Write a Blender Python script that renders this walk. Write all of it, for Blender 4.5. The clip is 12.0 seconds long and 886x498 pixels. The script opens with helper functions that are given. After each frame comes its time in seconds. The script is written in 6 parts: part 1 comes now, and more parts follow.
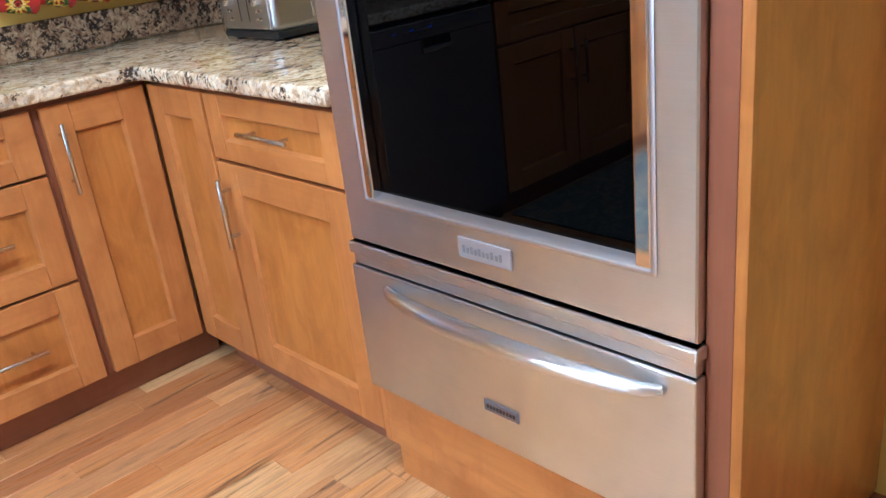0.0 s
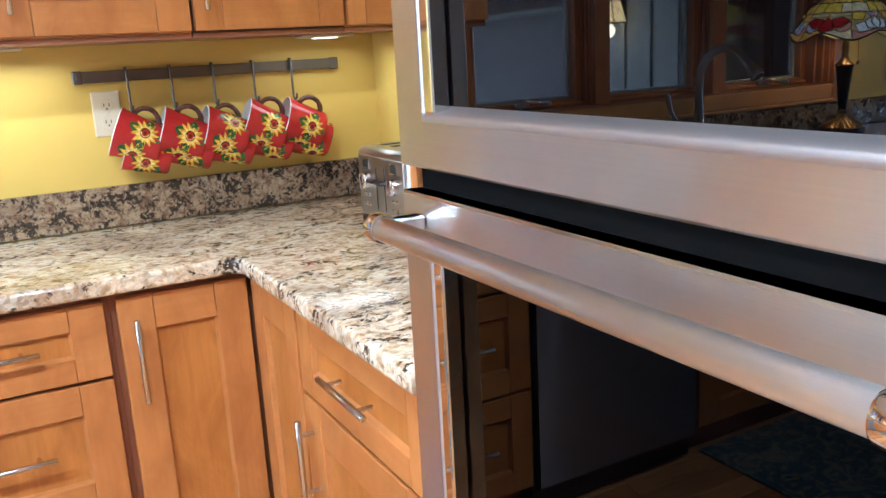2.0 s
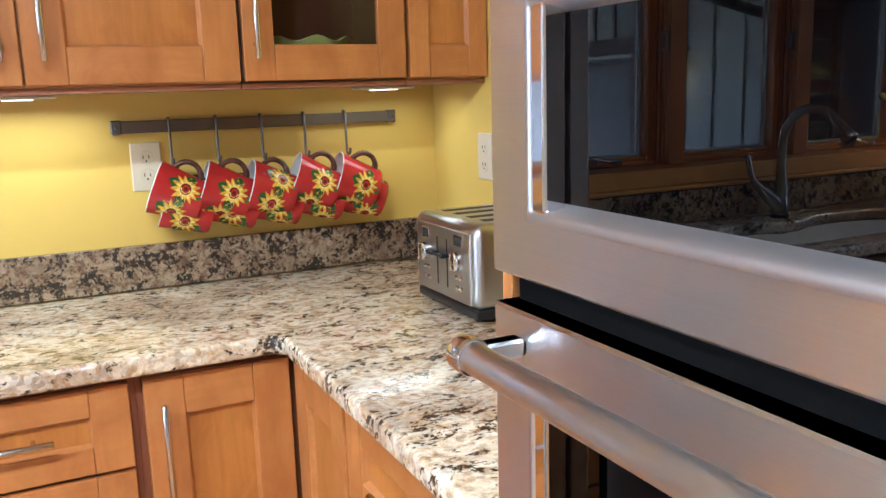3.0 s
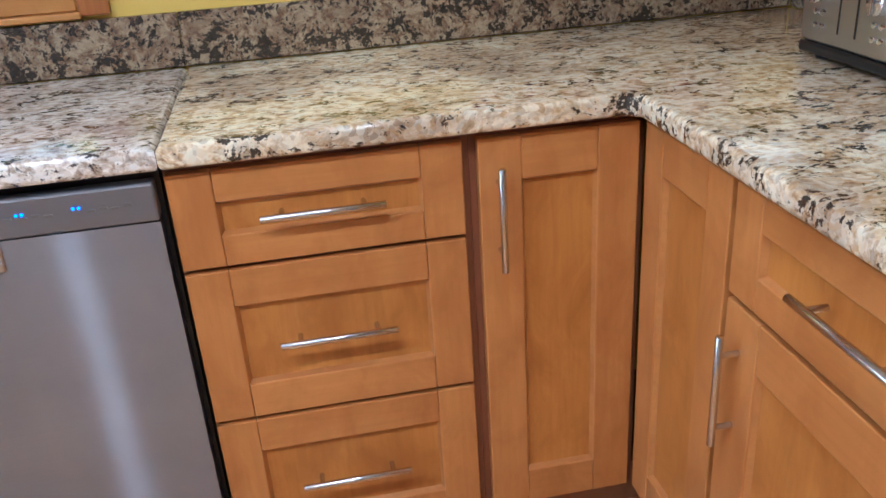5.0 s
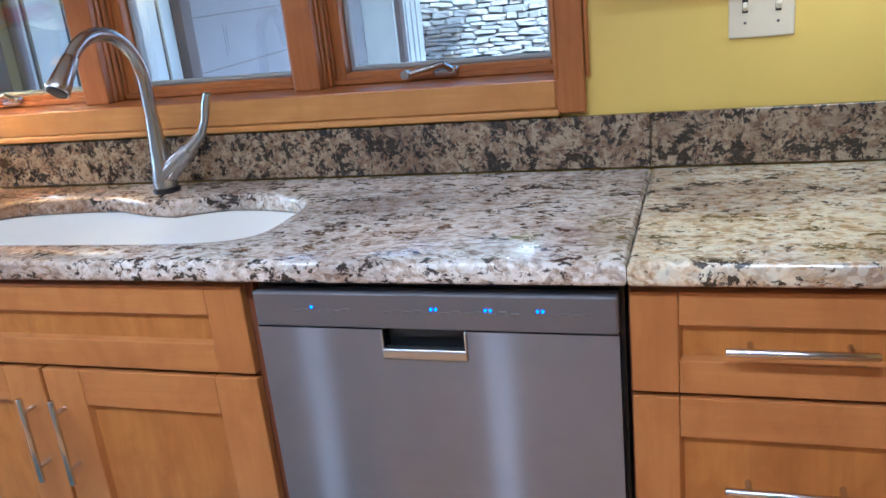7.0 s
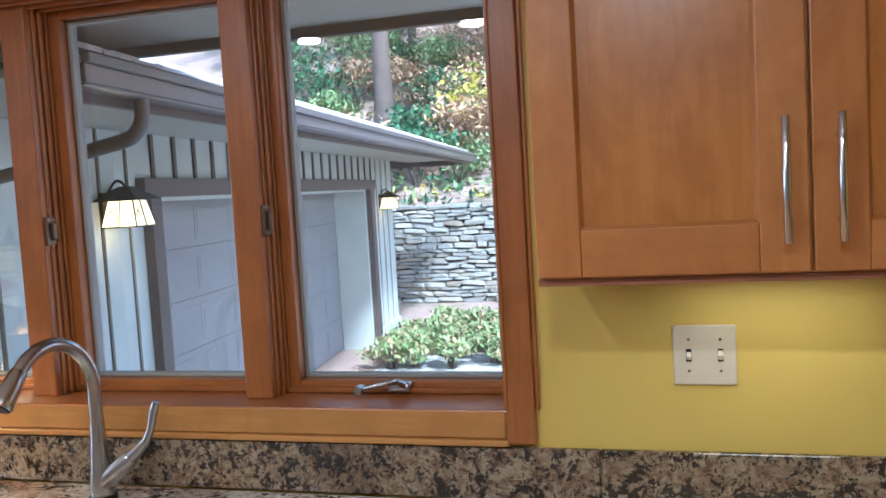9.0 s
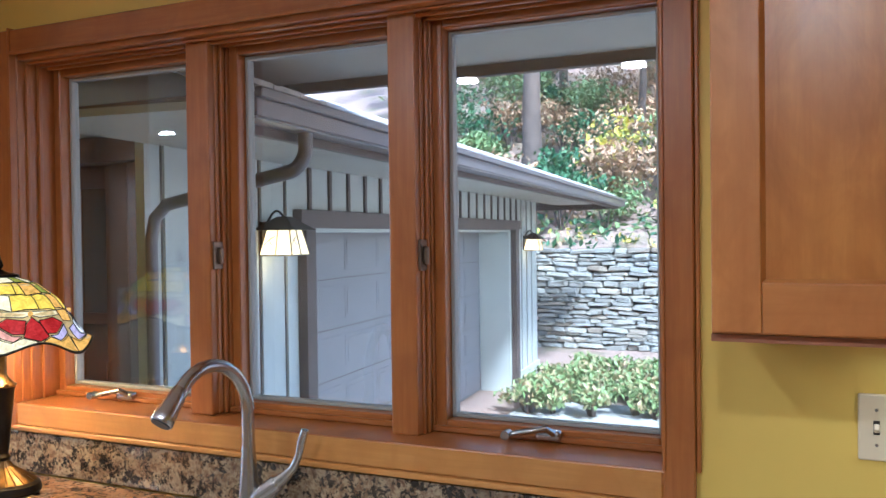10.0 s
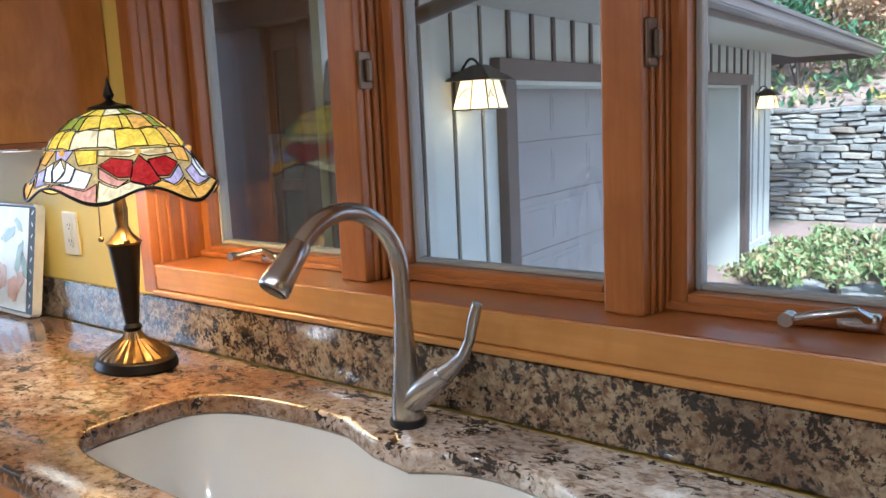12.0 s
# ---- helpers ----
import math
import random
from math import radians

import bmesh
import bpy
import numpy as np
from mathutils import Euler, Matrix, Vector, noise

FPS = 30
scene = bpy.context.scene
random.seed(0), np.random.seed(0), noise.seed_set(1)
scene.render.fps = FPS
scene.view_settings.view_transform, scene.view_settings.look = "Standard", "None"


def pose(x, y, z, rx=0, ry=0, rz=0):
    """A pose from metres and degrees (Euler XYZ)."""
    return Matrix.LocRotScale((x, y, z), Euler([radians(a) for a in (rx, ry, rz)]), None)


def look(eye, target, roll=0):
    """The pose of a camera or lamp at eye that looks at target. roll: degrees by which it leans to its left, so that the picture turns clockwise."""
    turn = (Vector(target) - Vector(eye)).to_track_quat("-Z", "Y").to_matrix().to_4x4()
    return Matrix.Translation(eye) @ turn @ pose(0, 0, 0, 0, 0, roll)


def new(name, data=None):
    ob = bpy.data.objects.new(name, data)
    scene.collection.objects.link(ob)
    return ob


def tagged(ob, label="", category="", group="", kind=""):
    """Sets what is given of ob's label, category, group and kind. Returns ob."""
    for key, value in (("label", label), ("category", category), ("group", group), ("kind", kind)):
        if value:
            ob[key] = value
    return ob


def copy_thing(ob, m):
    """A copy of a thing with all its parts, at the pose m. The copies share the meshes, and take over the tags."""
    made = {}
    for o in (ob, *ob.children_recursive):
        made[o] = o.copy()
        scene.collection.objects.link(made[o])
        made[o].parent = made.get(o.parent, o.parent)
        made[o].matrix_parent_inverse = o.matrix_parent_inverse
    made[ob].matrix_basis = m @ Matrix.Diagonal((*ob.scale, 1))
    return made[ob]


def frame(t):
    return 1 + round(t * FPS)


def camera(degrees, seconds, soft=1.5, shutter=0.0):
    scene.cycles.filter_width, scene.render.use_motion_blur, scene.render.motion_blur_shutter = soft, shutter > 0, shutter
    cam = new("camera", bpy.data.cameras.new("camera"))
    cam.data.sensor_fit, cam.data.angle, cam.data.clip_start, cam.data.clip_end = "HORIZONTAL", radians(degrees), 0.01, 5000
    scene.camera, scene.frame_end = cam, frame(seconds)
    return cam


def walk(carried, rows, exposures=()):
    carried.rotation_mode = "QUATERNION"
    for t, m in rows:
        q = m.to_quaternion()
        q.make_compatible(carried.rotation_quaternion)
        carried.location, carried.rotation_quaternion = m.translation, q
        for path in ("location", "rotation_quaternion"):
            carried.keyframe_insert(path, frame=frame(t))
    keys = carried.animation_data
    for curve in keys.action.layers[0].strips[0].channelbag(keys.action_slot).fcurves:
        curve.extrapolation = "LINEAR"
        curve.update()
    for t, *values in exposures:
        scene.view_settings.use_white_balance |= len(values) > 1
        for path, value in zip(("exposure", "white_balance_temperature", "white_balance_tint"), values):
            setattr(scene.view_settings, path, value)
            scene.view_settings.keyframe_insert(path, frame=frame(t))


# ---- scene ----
cam = camera(55.6, 12.0)
PATH = [
    (0, (-0.955, -2.179, 1.224), (0.279, -0.803, 0.461), -6.7),
    (0.5, (-0.793, -2.101, 1.231), (0.323, -0.617, 0.488), -5.8),
    (1, (-0.634, -2.028, 1.267), (0.298, -0.381, 0.621), -4.2),
    (1.5, (-0.535, -1.935, 1.289), (0.353, -0.244, 0.696), -3.6),
    (2, (-0.469, -1.786, 1.329), (0.459, -0.077, 0.863), -3.1),
    (2.5, (-0.426, -1.673, 1.363), (0.526, 0.044, 0.983), -2.8),
    (2.7, (-0.413, -1.625, 1.368), (0.516, 0.108, 1.003), -2.3),
    (4.3, (-0.487, -1.342, 1.296), (-0.024, 0.496, 0.651), -4.0),
    (4.5, (-0.515, -1.309, 1.283), (-0.084, 0.512, 0.572), -4.1),
    (5, (-0.542, -1.248, 1.264), (-0.248, 0.544, 0.424), -3.9),
    (5.5, (-0.574, -1.198, 1.261), (-0.628, 0.608, 0.402), -4.8),
    (6, (-0.61, -1.164, 1.257), (-0.952, 0.615, 0.411), -5.6),
    (6.5, (-0.635, -1.155, 1.276), (-1.19, 0.59, 0.472), -6.2),
    (7, (-0.641, -1.147, 1.319), (-1.248, 0.656, 0.701), -6.1),
    (7.5, (-0.611, -1.106, 1.403), (-1.147, 0.766, 0.947), -5.2),
    (7.7, (-0.601, -1.092, 1.429), (-1.098, 0.803, 1.03), -5.0),
    (9.3, (-0.599, -1.08, 1.557), (-1.162, 0.838, 1.465), -2.5),
    (9.5, (-0.608, -1.074, 1.559), (-1.24, 0.822, 1.496), -1.6),
    (10, (-0.647, -1.054, 1.544), (-1.487, 0.76, 1.511), -0.7),
    (10.5, (-0.717, -0.96, 1.515), (-1.723, 0.767, 1.451), -1.3),
    (11, (-0.8, -0.842, 1.492), (-1.902, 0.824, 1.39), -1.7),
    (11.5, (-0.887, -0.692, 1.449), (-2.058, 0.917, 1.251), -2.4),
    (12, (-0.931, -0.529, 1.409), (-2.186, 0.997, 1.097), -2.6),
]
walk(cam, [(t, look(eye, target, roll)) for t, eye, target, roll in PATH], [(0.0, 2.75, 4600, 8), (1.5, 2.98, 4600, 8), (2.5, 3.03, 4800, 8), (4.5, 2.32, 4800, 8), (5.5, 2.44, 4450, 8), (6.5, 2.4, 4400, 8), (7.5, 1.97, 4500, 8), (9.5, 1.88, 4900, 8), (10.5, 1.92, 4900, 8), (12.0, 1.76, 5100, 8)])

# ---- light: overcast daylight outside, warm lamps inside ----
world = bpy.data.worlds.new("sky")
scene.world = world
world.use_nodes = True
wn, wl = world.node_tree.nodes, world.node_tree.links
sky = wn.new("ShaderNodeTexSky")
sky.sky_type, sky.sun_disc = "NISHITA", False
sky.sun_elevation, sky.sun_rotation = radians(38), radians(120)
wn["Background"].inputs["Strength"].default_value = 0.15
wl.new(sky.outputs["Color"], wn["Background"].inputs["Color"])


def lamp(name, kind, m, watts, colour, size=0.1, spread=None, size_y=None):
    data = bpy.data.lights.new(name, kind)
    data.energy, data.color = watts, colour
    if kind == "AREA":
        data.size = size
        if size_y:
            data.shape, data.size_y = "RECTANGLE", size_y
        else:
            data.shape = "DISK"
        if spread:
            data.spread = radians(spread)
    elif kind == "SUN":
        data.angle = radians(size)
    else:
        data.shadow_soft_size = size
    ob = new(name, data)
    ob.matrix_world = m
    return ob


lamp("sun", "SUN", look((6, -3, 9), (0, 4, 0)), 3.3, (1.0, 0.96, 0.9), 8)
# area lamp standing in for sky light through the unseen far window
lamp("far_window_daylight", "AREA", look((-5.74, -0.7, 1.5), (0, -0.9, 0.9)), 9.0, (0.80, 0.90, 1.0), 1.7, None, 1.1)
CEILING = 2.32
CANS = [(-0.66, -1.36), (-1.46, -1.36), (-2.28, -1.36), (-5.0, -2.2)]


# ---- materials ----
def material(name, base=(0.5, 0.5, 0.5), rough=0.5, metal=0.0, **more):
    m = bpy.data.materials.new(name)
    m.use_nodes = True
    p = m.node_tree.nodes["Principled BSDF"]
    p.inputs["Base Color"].default_value = (*base, 1)
    p.inputs["Roughness"].default_value = rough
    p.inputs["Metallic"].default_value = metal
    for key, value in more.items():
        p.inputs[key.replace("_", " ")].default_value = value
    return m


class Nodes:
    """Short hand for building a node material."""

    def __init__(self, m):
        self.m, self.t = m, m.node_tree
        self.p = self.t.nodes["Principled BSDF"]

    def add(self, kind, **values):
        n = self.t.nodes.new("ShaderNode" + kind)
        for key, value in values.items():
            n.inputs[key].default_value = value
        return n

    def link(self, a, b):
        self.t.links.new(a, b)

    def coords(self, scale=(1, 1, 1), kind="Object", random_shift=False):
        tex = self.add("TexCoord")
        mp = self.add("Mapping")
        mp.inputs["Scale"].default_value = scale
        self.link(tex.outputs[kind], mp.inputs["Vector"])
        if random_shift:
            info = self.add("ObjectInfo")
            geo = self.add("NewGeometry")
            s = self.add("Math")
            self.link(info.outputs["Random"], s.inputs[0])
            self.link(geo.outputs["Random Per Island"], s.inputs[1])
            mul = self.add("Math")
            mul.operation = "MULTIPLY"
            mul.inputs[1].default_value = 37.0
            self.link(s.outputs[0], mul.inputs[0])
            self.link(mul.outputs[0], mp.inputs["Location"])
        return mp.outputs["Vector"]

    def noise(self, vec, scale, detail=4.0, rough=0.55, distort=0.0):
        n = self.add("TexNoise", Scale=scale, Detail=detail, Roughness=rough, Distortion=distort)
        self.link(vec, n.inputs["Vector"])
        return n.outputs["Fac"]

    def ramp(self, fac, stops):
        n = self.t.nodes.new("ShaderNodeValToRGB")
        e = n.color_ramp.elements
        while len(e) < len(stops):
            e.new(0.5)
        for el, (pos, col) in zip(e, stops):
            el.position = pos
            el.color = (*col, 1) if len(col) == 3 else col
        self.link(fac, n.inputs["Fac"])
        return n.outputs["Color"]

    def mix(self, fac, a, b, mode="MIX"):
        n = self.t.nodes.new("ShaderNodeMix")
        n.data_type, n.blend_type = "RGBA", mode
        for sock, value in ((n.inputs[0], fac), (n.inputs[6], a), (n.inputs[7], b)):
            if isinstance(value, (float, int)):
                sock.default_value = value
            elif isinstance(value, tuple):
                sock.default_value = (*value, 1)
            else:
                self.link(value, sock)
        return n.outputs[2]

    def bump(self, height, strength=0.1, distance=0.001):
        n = self.add("Bump", Strength=strength, Distance=distance)
        self.link(height, n.inputs["Height"])
        self.link(n.outputs["Normal"], self.p.inputs["Normal"])

    def base(self, colour):
        self.link(colour, self.p.inputs["Base Color"])

    def rough(self, fac, lo, hi):
        n = self.add("MapRange")
        n.inputs["To Min"].default_value, n.inputs["To Max"].default_value = lo, hi
        self.link(fac, n.inputs["Value"])
        self.link(n.outputs["Result"], self.p.inputs["Roughness"])


def wood(name, light, dark, axis, rough=0.35, grain=1.0, coat=0.0, contrast=0.5):
    """Wood with the grain running along one axis."""
    n = Nodes(material(name, light, rough))
    long, cross = 1.3, 22.0 * grain
    scale = [cross, cross, cross]
    scale["xyz".index(axis)] = long
    v = n.coords(scale, random_shift=True)
    fine = n.noise(v, 4.0, 6, 0.6, 0.4)
    scale2 = [2.4, 2.4, 2.4]
    scale2["xyz".index(axis)] = 0.6
    broad = n.noise(n.coords(scale2, random_shift=True), 2.0, 3, 0.5, 1.2)
    c = n.mix(n.ramp(fine, [(0.3, (0, 0, 0)), (0.75, (1, 1, 1))]), dark, light)
    mid = tuple(0.5 * (a + b) for a, b in zip(light, dark))
    blotch = n.noise(n.coords((5, 5, 3.0), random_shift=True), 2.2, 4, 0.6, 0.6)
    c = n.mix(contrast, n.mix(n.ramp(broad, [(0.35, (0, 0, 0)), (0.7, (1, 1, 1))]), mid, light), c)
    c = n.mix(n.ramp(blotch, [(0.42, (0, 0, 0)), (0.70, (0.7, 0.7, 0.7))]), c, dark)
    geo = n.add("NewGeometry")
    hsv = n.add("HueSaturation")
    mr = n.add("MapRange")
    mr.inputs["To Min"].default_value, mr.inputs["To Max"].default_value = 0.90, 1.08
    n.link(geo.outputs["Random Per Island"], mr.inputs["Value"])
    n.link(mr.outputs["Result"], hsv.inputs["Value"])
    n.link(c, hsv.inputs["Color"])
    n.base(hsv.outputs["Color"])
    n.rough(fine, rough - 0.06, rough + 0.1)
    n.bump(fine, 0.06, 0.0006)
    n.p.inputs["Coat Weight"].default_value = coat
    n.p.inputs["Coat Roughness"].default_value = 0.25
    return n.m


MAPLE_L, MAPLE_D = (0.59, 0.265, 0.070), (0.35, 0.125, 0.027)
maple_z = wood("maple_upright", MAPLE_L, MAPLE_D, "z", 0.30, 0.8, 0.3, 0.32)
maple_panel = wood("maple_amber_panel", (0.57, 0.250, 0.048), (0.30, 0.102, 0.016), "z", 0.30, 0.7, 0.3, 0.40)
maple_x = wood("maple_level", MAPLE_L, MAPLE_D, "x", 0.30, 0.8, 0.3, 0.32)
maple_y = wood("maple_deep", MAPLE_L, MAPLE_D, "y", 0.30, 0.8, 0.3, 0.32)
stain_z = wood("stained_maple_edge", (0.27, 0.100, 0.045), (0.19, 0.065, 0.03), "z", 0.4)
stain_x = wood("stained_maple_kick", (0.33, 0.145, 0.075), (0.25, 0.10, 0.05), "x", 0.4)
fir_x = wood("fir_level", (0.44, 0.165, 0.034), (0.27, 0.083, 0.015), "x", 0.32, 1.2, 0.3, 0.6)
fir_z = wood("fir_upright", (0.44, 0.165, 0.034), (0.27, 0.083, 0.015), "z", 0.32, 1.2, 0.3, 0.6)
# golden apron copy of the fir, its colour raised for the lamp glow
fir_lit = wood("fir_apron_lit", (0.60, 0.30, 0.075), (0.42, 0.18, 0.038), "x", 0.34, 1.0, 0.3, 0.6)
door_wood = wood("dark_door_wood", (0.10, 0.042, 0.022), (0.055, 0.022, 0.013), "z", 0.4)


def plank_material():
    n = Nodes(material("hickory_plank", (0.5, 0.28, 0.13), 0.3))
    info = n.add("ObjectInfo")
    geo = n.add("NewGeometry")
    s = n.add("Math")
    n.link(info.outputs["Random"], s.inputs[0])
    n.link(geo.outputs["Random Per Island"], s.inputs[1])
    fr = n.add("Math")
    fr.operation = "FRACT"
    n.link(s.outputs[0], fr.inputs[0])
    tone = n.ramp(fr.outputs[0], [(0.0, (0.66, 0.31, 0.10)), (0.35, (0.74, 0.40, 0.15)), (0.6, (0.52, 0.22, 0.065)), (0.85, (0.84, 0.54, 0.24)), (1.0, (0.40, 0.15, 0.045))])
    v = n.coords((1.6, 26, 26), "Object", True)
    fine = n.noise(v, 3.0, 6, 0.65, 0.6)
    streak = n.noise(n.coords((1.1, 12, 12), "Object", True), 1.6, 4, 0.6, 1.5)
    c = n.mix(n.ramp(fine, [(0.42, (0, 0, 0)), (0.7, (0.6, 0.6, 0.6))]), tone, (0.25, 0.1, 0.035))
    c = n.mix(n.ramp(streak, [(0.57, (0, 0, 0)), (0.68, (0.8, 0.8, 0.8))]), c, (0.10, 0.045, 0.02))
    n.base(c)
    n.rough(fine, 0.2, 0.38)
    n.bump(fine, 0.05, 0.0005)
    return n.m


plank_mat = plank_material()


def granite(name, dark_from, size, cream, tan, brown, stretch, dim_span=None):
    """Polished granite: cloudy cream and tan ground, crystals, clusters of black flecks."""
    n = Nodes(material(name, cream, 0.08))
    v = n.coords(stretch)
    warp = n.add("TexNoise", Scale=14.0, Detail=3.0)
    n.link(v, warp.inputs["Vector"])
    add = n.add("MixRGB")
    add.blend_type = "LINEAR_LIGHT"
    add.inputs[0].default_value = 0.02
    n.link(v, add.inputs[1])
    n.link(warp.outputs["Color"], add.inputs[2])
    wv = add.outputs[0]
    broad = n.noise(wv, 4.5, 4, 0.6)
    cloud = n.noise(wv, 13.0, 5, 0.62)
    mid = n.noise(wv, 48.0 * size, 5, 0.66)
    c = n.ramp(mid, [(0.34, brown), (0.45, tan), (0.53, cream), (0.66, tuple(min(0.9, x * 1.12) for x in cream))])
    c = n.mix(n.ramp(cloud, [(0.50, (0, 0, 0)), (0.66, (0.62, 0.62, 0.62))]), c, tan)
    c = n.mix(n.ramp(broad, [(0.49, (0, 0, 0)), (0.64, (0.7, 0.7, 0.7))]), c, brown)
    cell = n.add("TexVoronoi", Scale=120.0 * size)
    n.link(wv, cell.inputs["Vector"])
    sep = n.add("SeparateColor")
    n.link(cell.outputs["Color"], sep.inputs[0])
    crystal = n.ramp(sep.outputs[0], [(0.0, (0.15, 0.12, 0.10)), (0.25, tan), (0.55, cream), (0.8, tuple(0.5 * x for x in cream)), (1.0, tuple(min(0.9, x * 1.1) for x in cream))])
    c = n.mix(0.38, c, crystal)
    flecks = n.noise(wv, 75.0 * size, 5, 0.72)
    cluster = n.noise(wv, 16.0 * size, 3, 0.6)
    sum_ = n.add("Math")
    sum_.operation = "MULTIPLY_ADD"
    sum_.inputs[1].default_value = 0.75
    n.link(cluster, sum_.inputs[0])
    n.link(flecks, sum_.inputs[2])
    c = n.mix(n.ramp(sum_.outputs[0], [(dark_from, (0, 0, 0)), (dark_from + 0.035, (0.95, 0.95, 0.95))]), c, (0.02, 0.015, 0.013))
    # darker brown along x: the counter's dimmer end put into its colour
    if dim_span:
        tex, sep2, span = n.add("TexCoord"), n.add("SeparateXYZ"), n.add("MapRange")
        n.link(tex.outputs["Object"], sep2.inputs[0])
        span.inputs["From Min"].default_value, span.inputs["From Max"].default_value = dim_span
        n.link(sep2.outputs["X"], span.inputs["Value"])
        dimming = n.add("Math")
        dimming.operation = "MULTIPLY"
        n.link(span.outputs["Result"], dimming.inputs[0])
        n.link(n.noise(wv, 7.0, 4, 0.6), dimming.inputs[1])
        c = n.mix(n.ramp(dimming.outputs[0], [(0.05, (0, 0, 0)), (0.5, (1, 1, 1))]), c, n.mix(1.0, c, (0.42, 0.24, 0.13), "MULTIPLY"))
    n.base(c)
    n.rough(mid, 0.07, 0.16)
    n.p.inputs["Specular IOR Level"].default_value = 0.8
    return n.m


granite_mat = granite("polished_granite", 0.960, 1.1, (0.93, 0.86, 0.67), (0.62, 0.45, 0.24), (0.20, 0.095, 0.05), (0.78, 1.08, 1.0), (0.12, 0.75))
# same stone; daylight's cool cast and the dim west end are coloured in
granite_dim_end = granite("polished_granite_dim_end", 0.952, 1.1, (0.89, 0.86, 0.80), (0.54, 0.44, 0.34), (0.15, 0.085, 0.06), (0.78, 1.08, 1.0), (-1.42, -2.25))
# blacker cut of the counter stone, ground darkened for the dim upright face
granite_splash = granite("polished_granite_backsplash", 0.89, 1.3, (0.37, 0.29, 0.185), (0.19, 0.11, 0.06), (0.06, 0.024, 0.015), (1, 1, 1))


def steel(name, axis, tone=0.55, rough=0.26, streak=0.3, tint=(0.96, 1.0, 1.03)):
    """Brushed steel: a soft sheen, and highlights drawn out across fine level brush lines."""
    n = Nodes(material(name, (tone, tone, tone), rough, 1.0))
    scale = [1300.0, 1300.0, 1300.0]
    scale["xyz".index(axis)] = 2.0
    brush = n.noise(n.coords(scale), 1.0, 2, 0.5)
    smear = n.noise(n.coords((3, 3, 3)), 2.0, 3, 0.5)
    lo, hi = tuple(tone * 0.93 * c for c in tint), tuple(tone * 1.05 * c for c in tint)
    wide = n.mix(n.ramp(smear, [(0.35, (0, 0, 0)), (0.7, (1, 1, 1))]), lo, hi)
    fine = n.mix(n.ramp(brush, [(0.3, (0, 0, 0)), (0.7, (1, 1, 1))]), (0.96, 0.96, 0.96), (1, 1, 1))
    colour = n.mix(1.0, wide, fine, "MULTIPLY")
    n.base(colour)
    up, level = n.add("CombineXYZ", Z=1.0), n.add("CombineXYZ", X=1.0, Y=1.0)
    n.link(up.outputs[0], n.p.inputs["Tangent"])
    n.p.inputs["Anisotropic"].default_value = 0.8
    lines = n.add("BsdfAnisotropic", Roughness=0.34, Anisotropy=0.89)
    n.link(colour, lines.inputs["Color"])
    n.link(level.outputs[0], lines.inputs["Tangent"])
    both = n.add("MixShader", Fac=streak)
    n.link(n.p.outputs[0], both.inputs[1])
    n.link(lines.outputs[0], both.inputs[2])
    n.link(both.outputs[0], n.t.nodes["Material Output"].inputs["Surface"])
    return n.m


steel_y = steel("brushed_steel_oven", "x", 0.86, 0.32, 0.30)
steel_x = steel("brushed_steel_dishwasher", "x", 0.36, 0.40, 0.11, (0.90, 0.97, 1.14))
steel_bar = material("satin_steel_bar", (0.62, 0.62, 0.63), 0.22, 1.0)
nickel = material("brushed_nickel", (0.50, 0.505, 0.51), 0.24, 1.0)
chrome = material("polished_chrome", (0.75, 0.75, 0.76), 0.06, 1.0)
bezel_steel = material("satin_bezel_steel", (0.58, 0.60, 0.64), 0.36, 1.0)
toaster_steel = steel("toaster_steel", "x", 0.66, 0.28, 0.2)
toaster_front = steel("toaster_front_steel", "y", 0.72, 0.28, 0.2)
black_gloss = material("black_oven_glass", (0.0004, 0.0004, 0.0005), 0.01, 0.0, Specular_IOR_Level=0.14)
black_mirror = material("black_coated_oven_glass", (0.0004, 0.0004, 0.0006), 0.008, 0.0, Specular_IOR_Level=0.55)
black_plastic = material("black_plastic", (0.012, 0.012, 0.013), 0.35)
dark_void = material("dark_gap", (0.003, 0.003, 0.003), 0.9, 0.0, Specular_IOR_Level=0.1)
panel_grey = material("grey_control_panel", (0.20, 0.205, 0.23), 0.40, 0.6)
print_grey = material("printed_grey_mark", (0.16, 0.16, 0.17), 0.5)
red_knob = material("red_enamel_cap", (0.35, 0.012, 0.015), 0.15)
white_ceramic = material("white_sink_enamel", (0.82, 0.81, 0.78), 0.12, 0.0, Coat_Weight=0.4)
plate_white = material("almond_plastic_plate", (0.68, 0.60, 0.44), 0.3)
slot_dark = material("slot_dark", (0.03, 0.025, 0.02), 0.6)
iron = material("dark_pewter_rail", (0.16, 0.145, 0.13), 0.38, 0.9)


def plain(name, colour, rough, scale=3.0, vary=0.12, bump=0.1, fine=220.0, metal=0.0):
    """Painted or plastered surface with faint broad variation and fine texture."""
    n = Nodes(material(name, colour, rough, metal))
    v = n.coords()
    b = n.noise(v, scale, 4, 0.6)
    f = n.noise(v, fine, 3, 0.6)
    lo = tuple(c * (1 - vary) for c in colour)
    hi = tuple(min(1, c * (1 + vary * 0.6)) for c in colour)
    n.base(n.mix(n.ramp(b, [(0.3, (0, 0, 0)), (0.7, (1, 1, 1))]), lo, hi))
    n.bump(f, bump, 0.001)
    return n.m


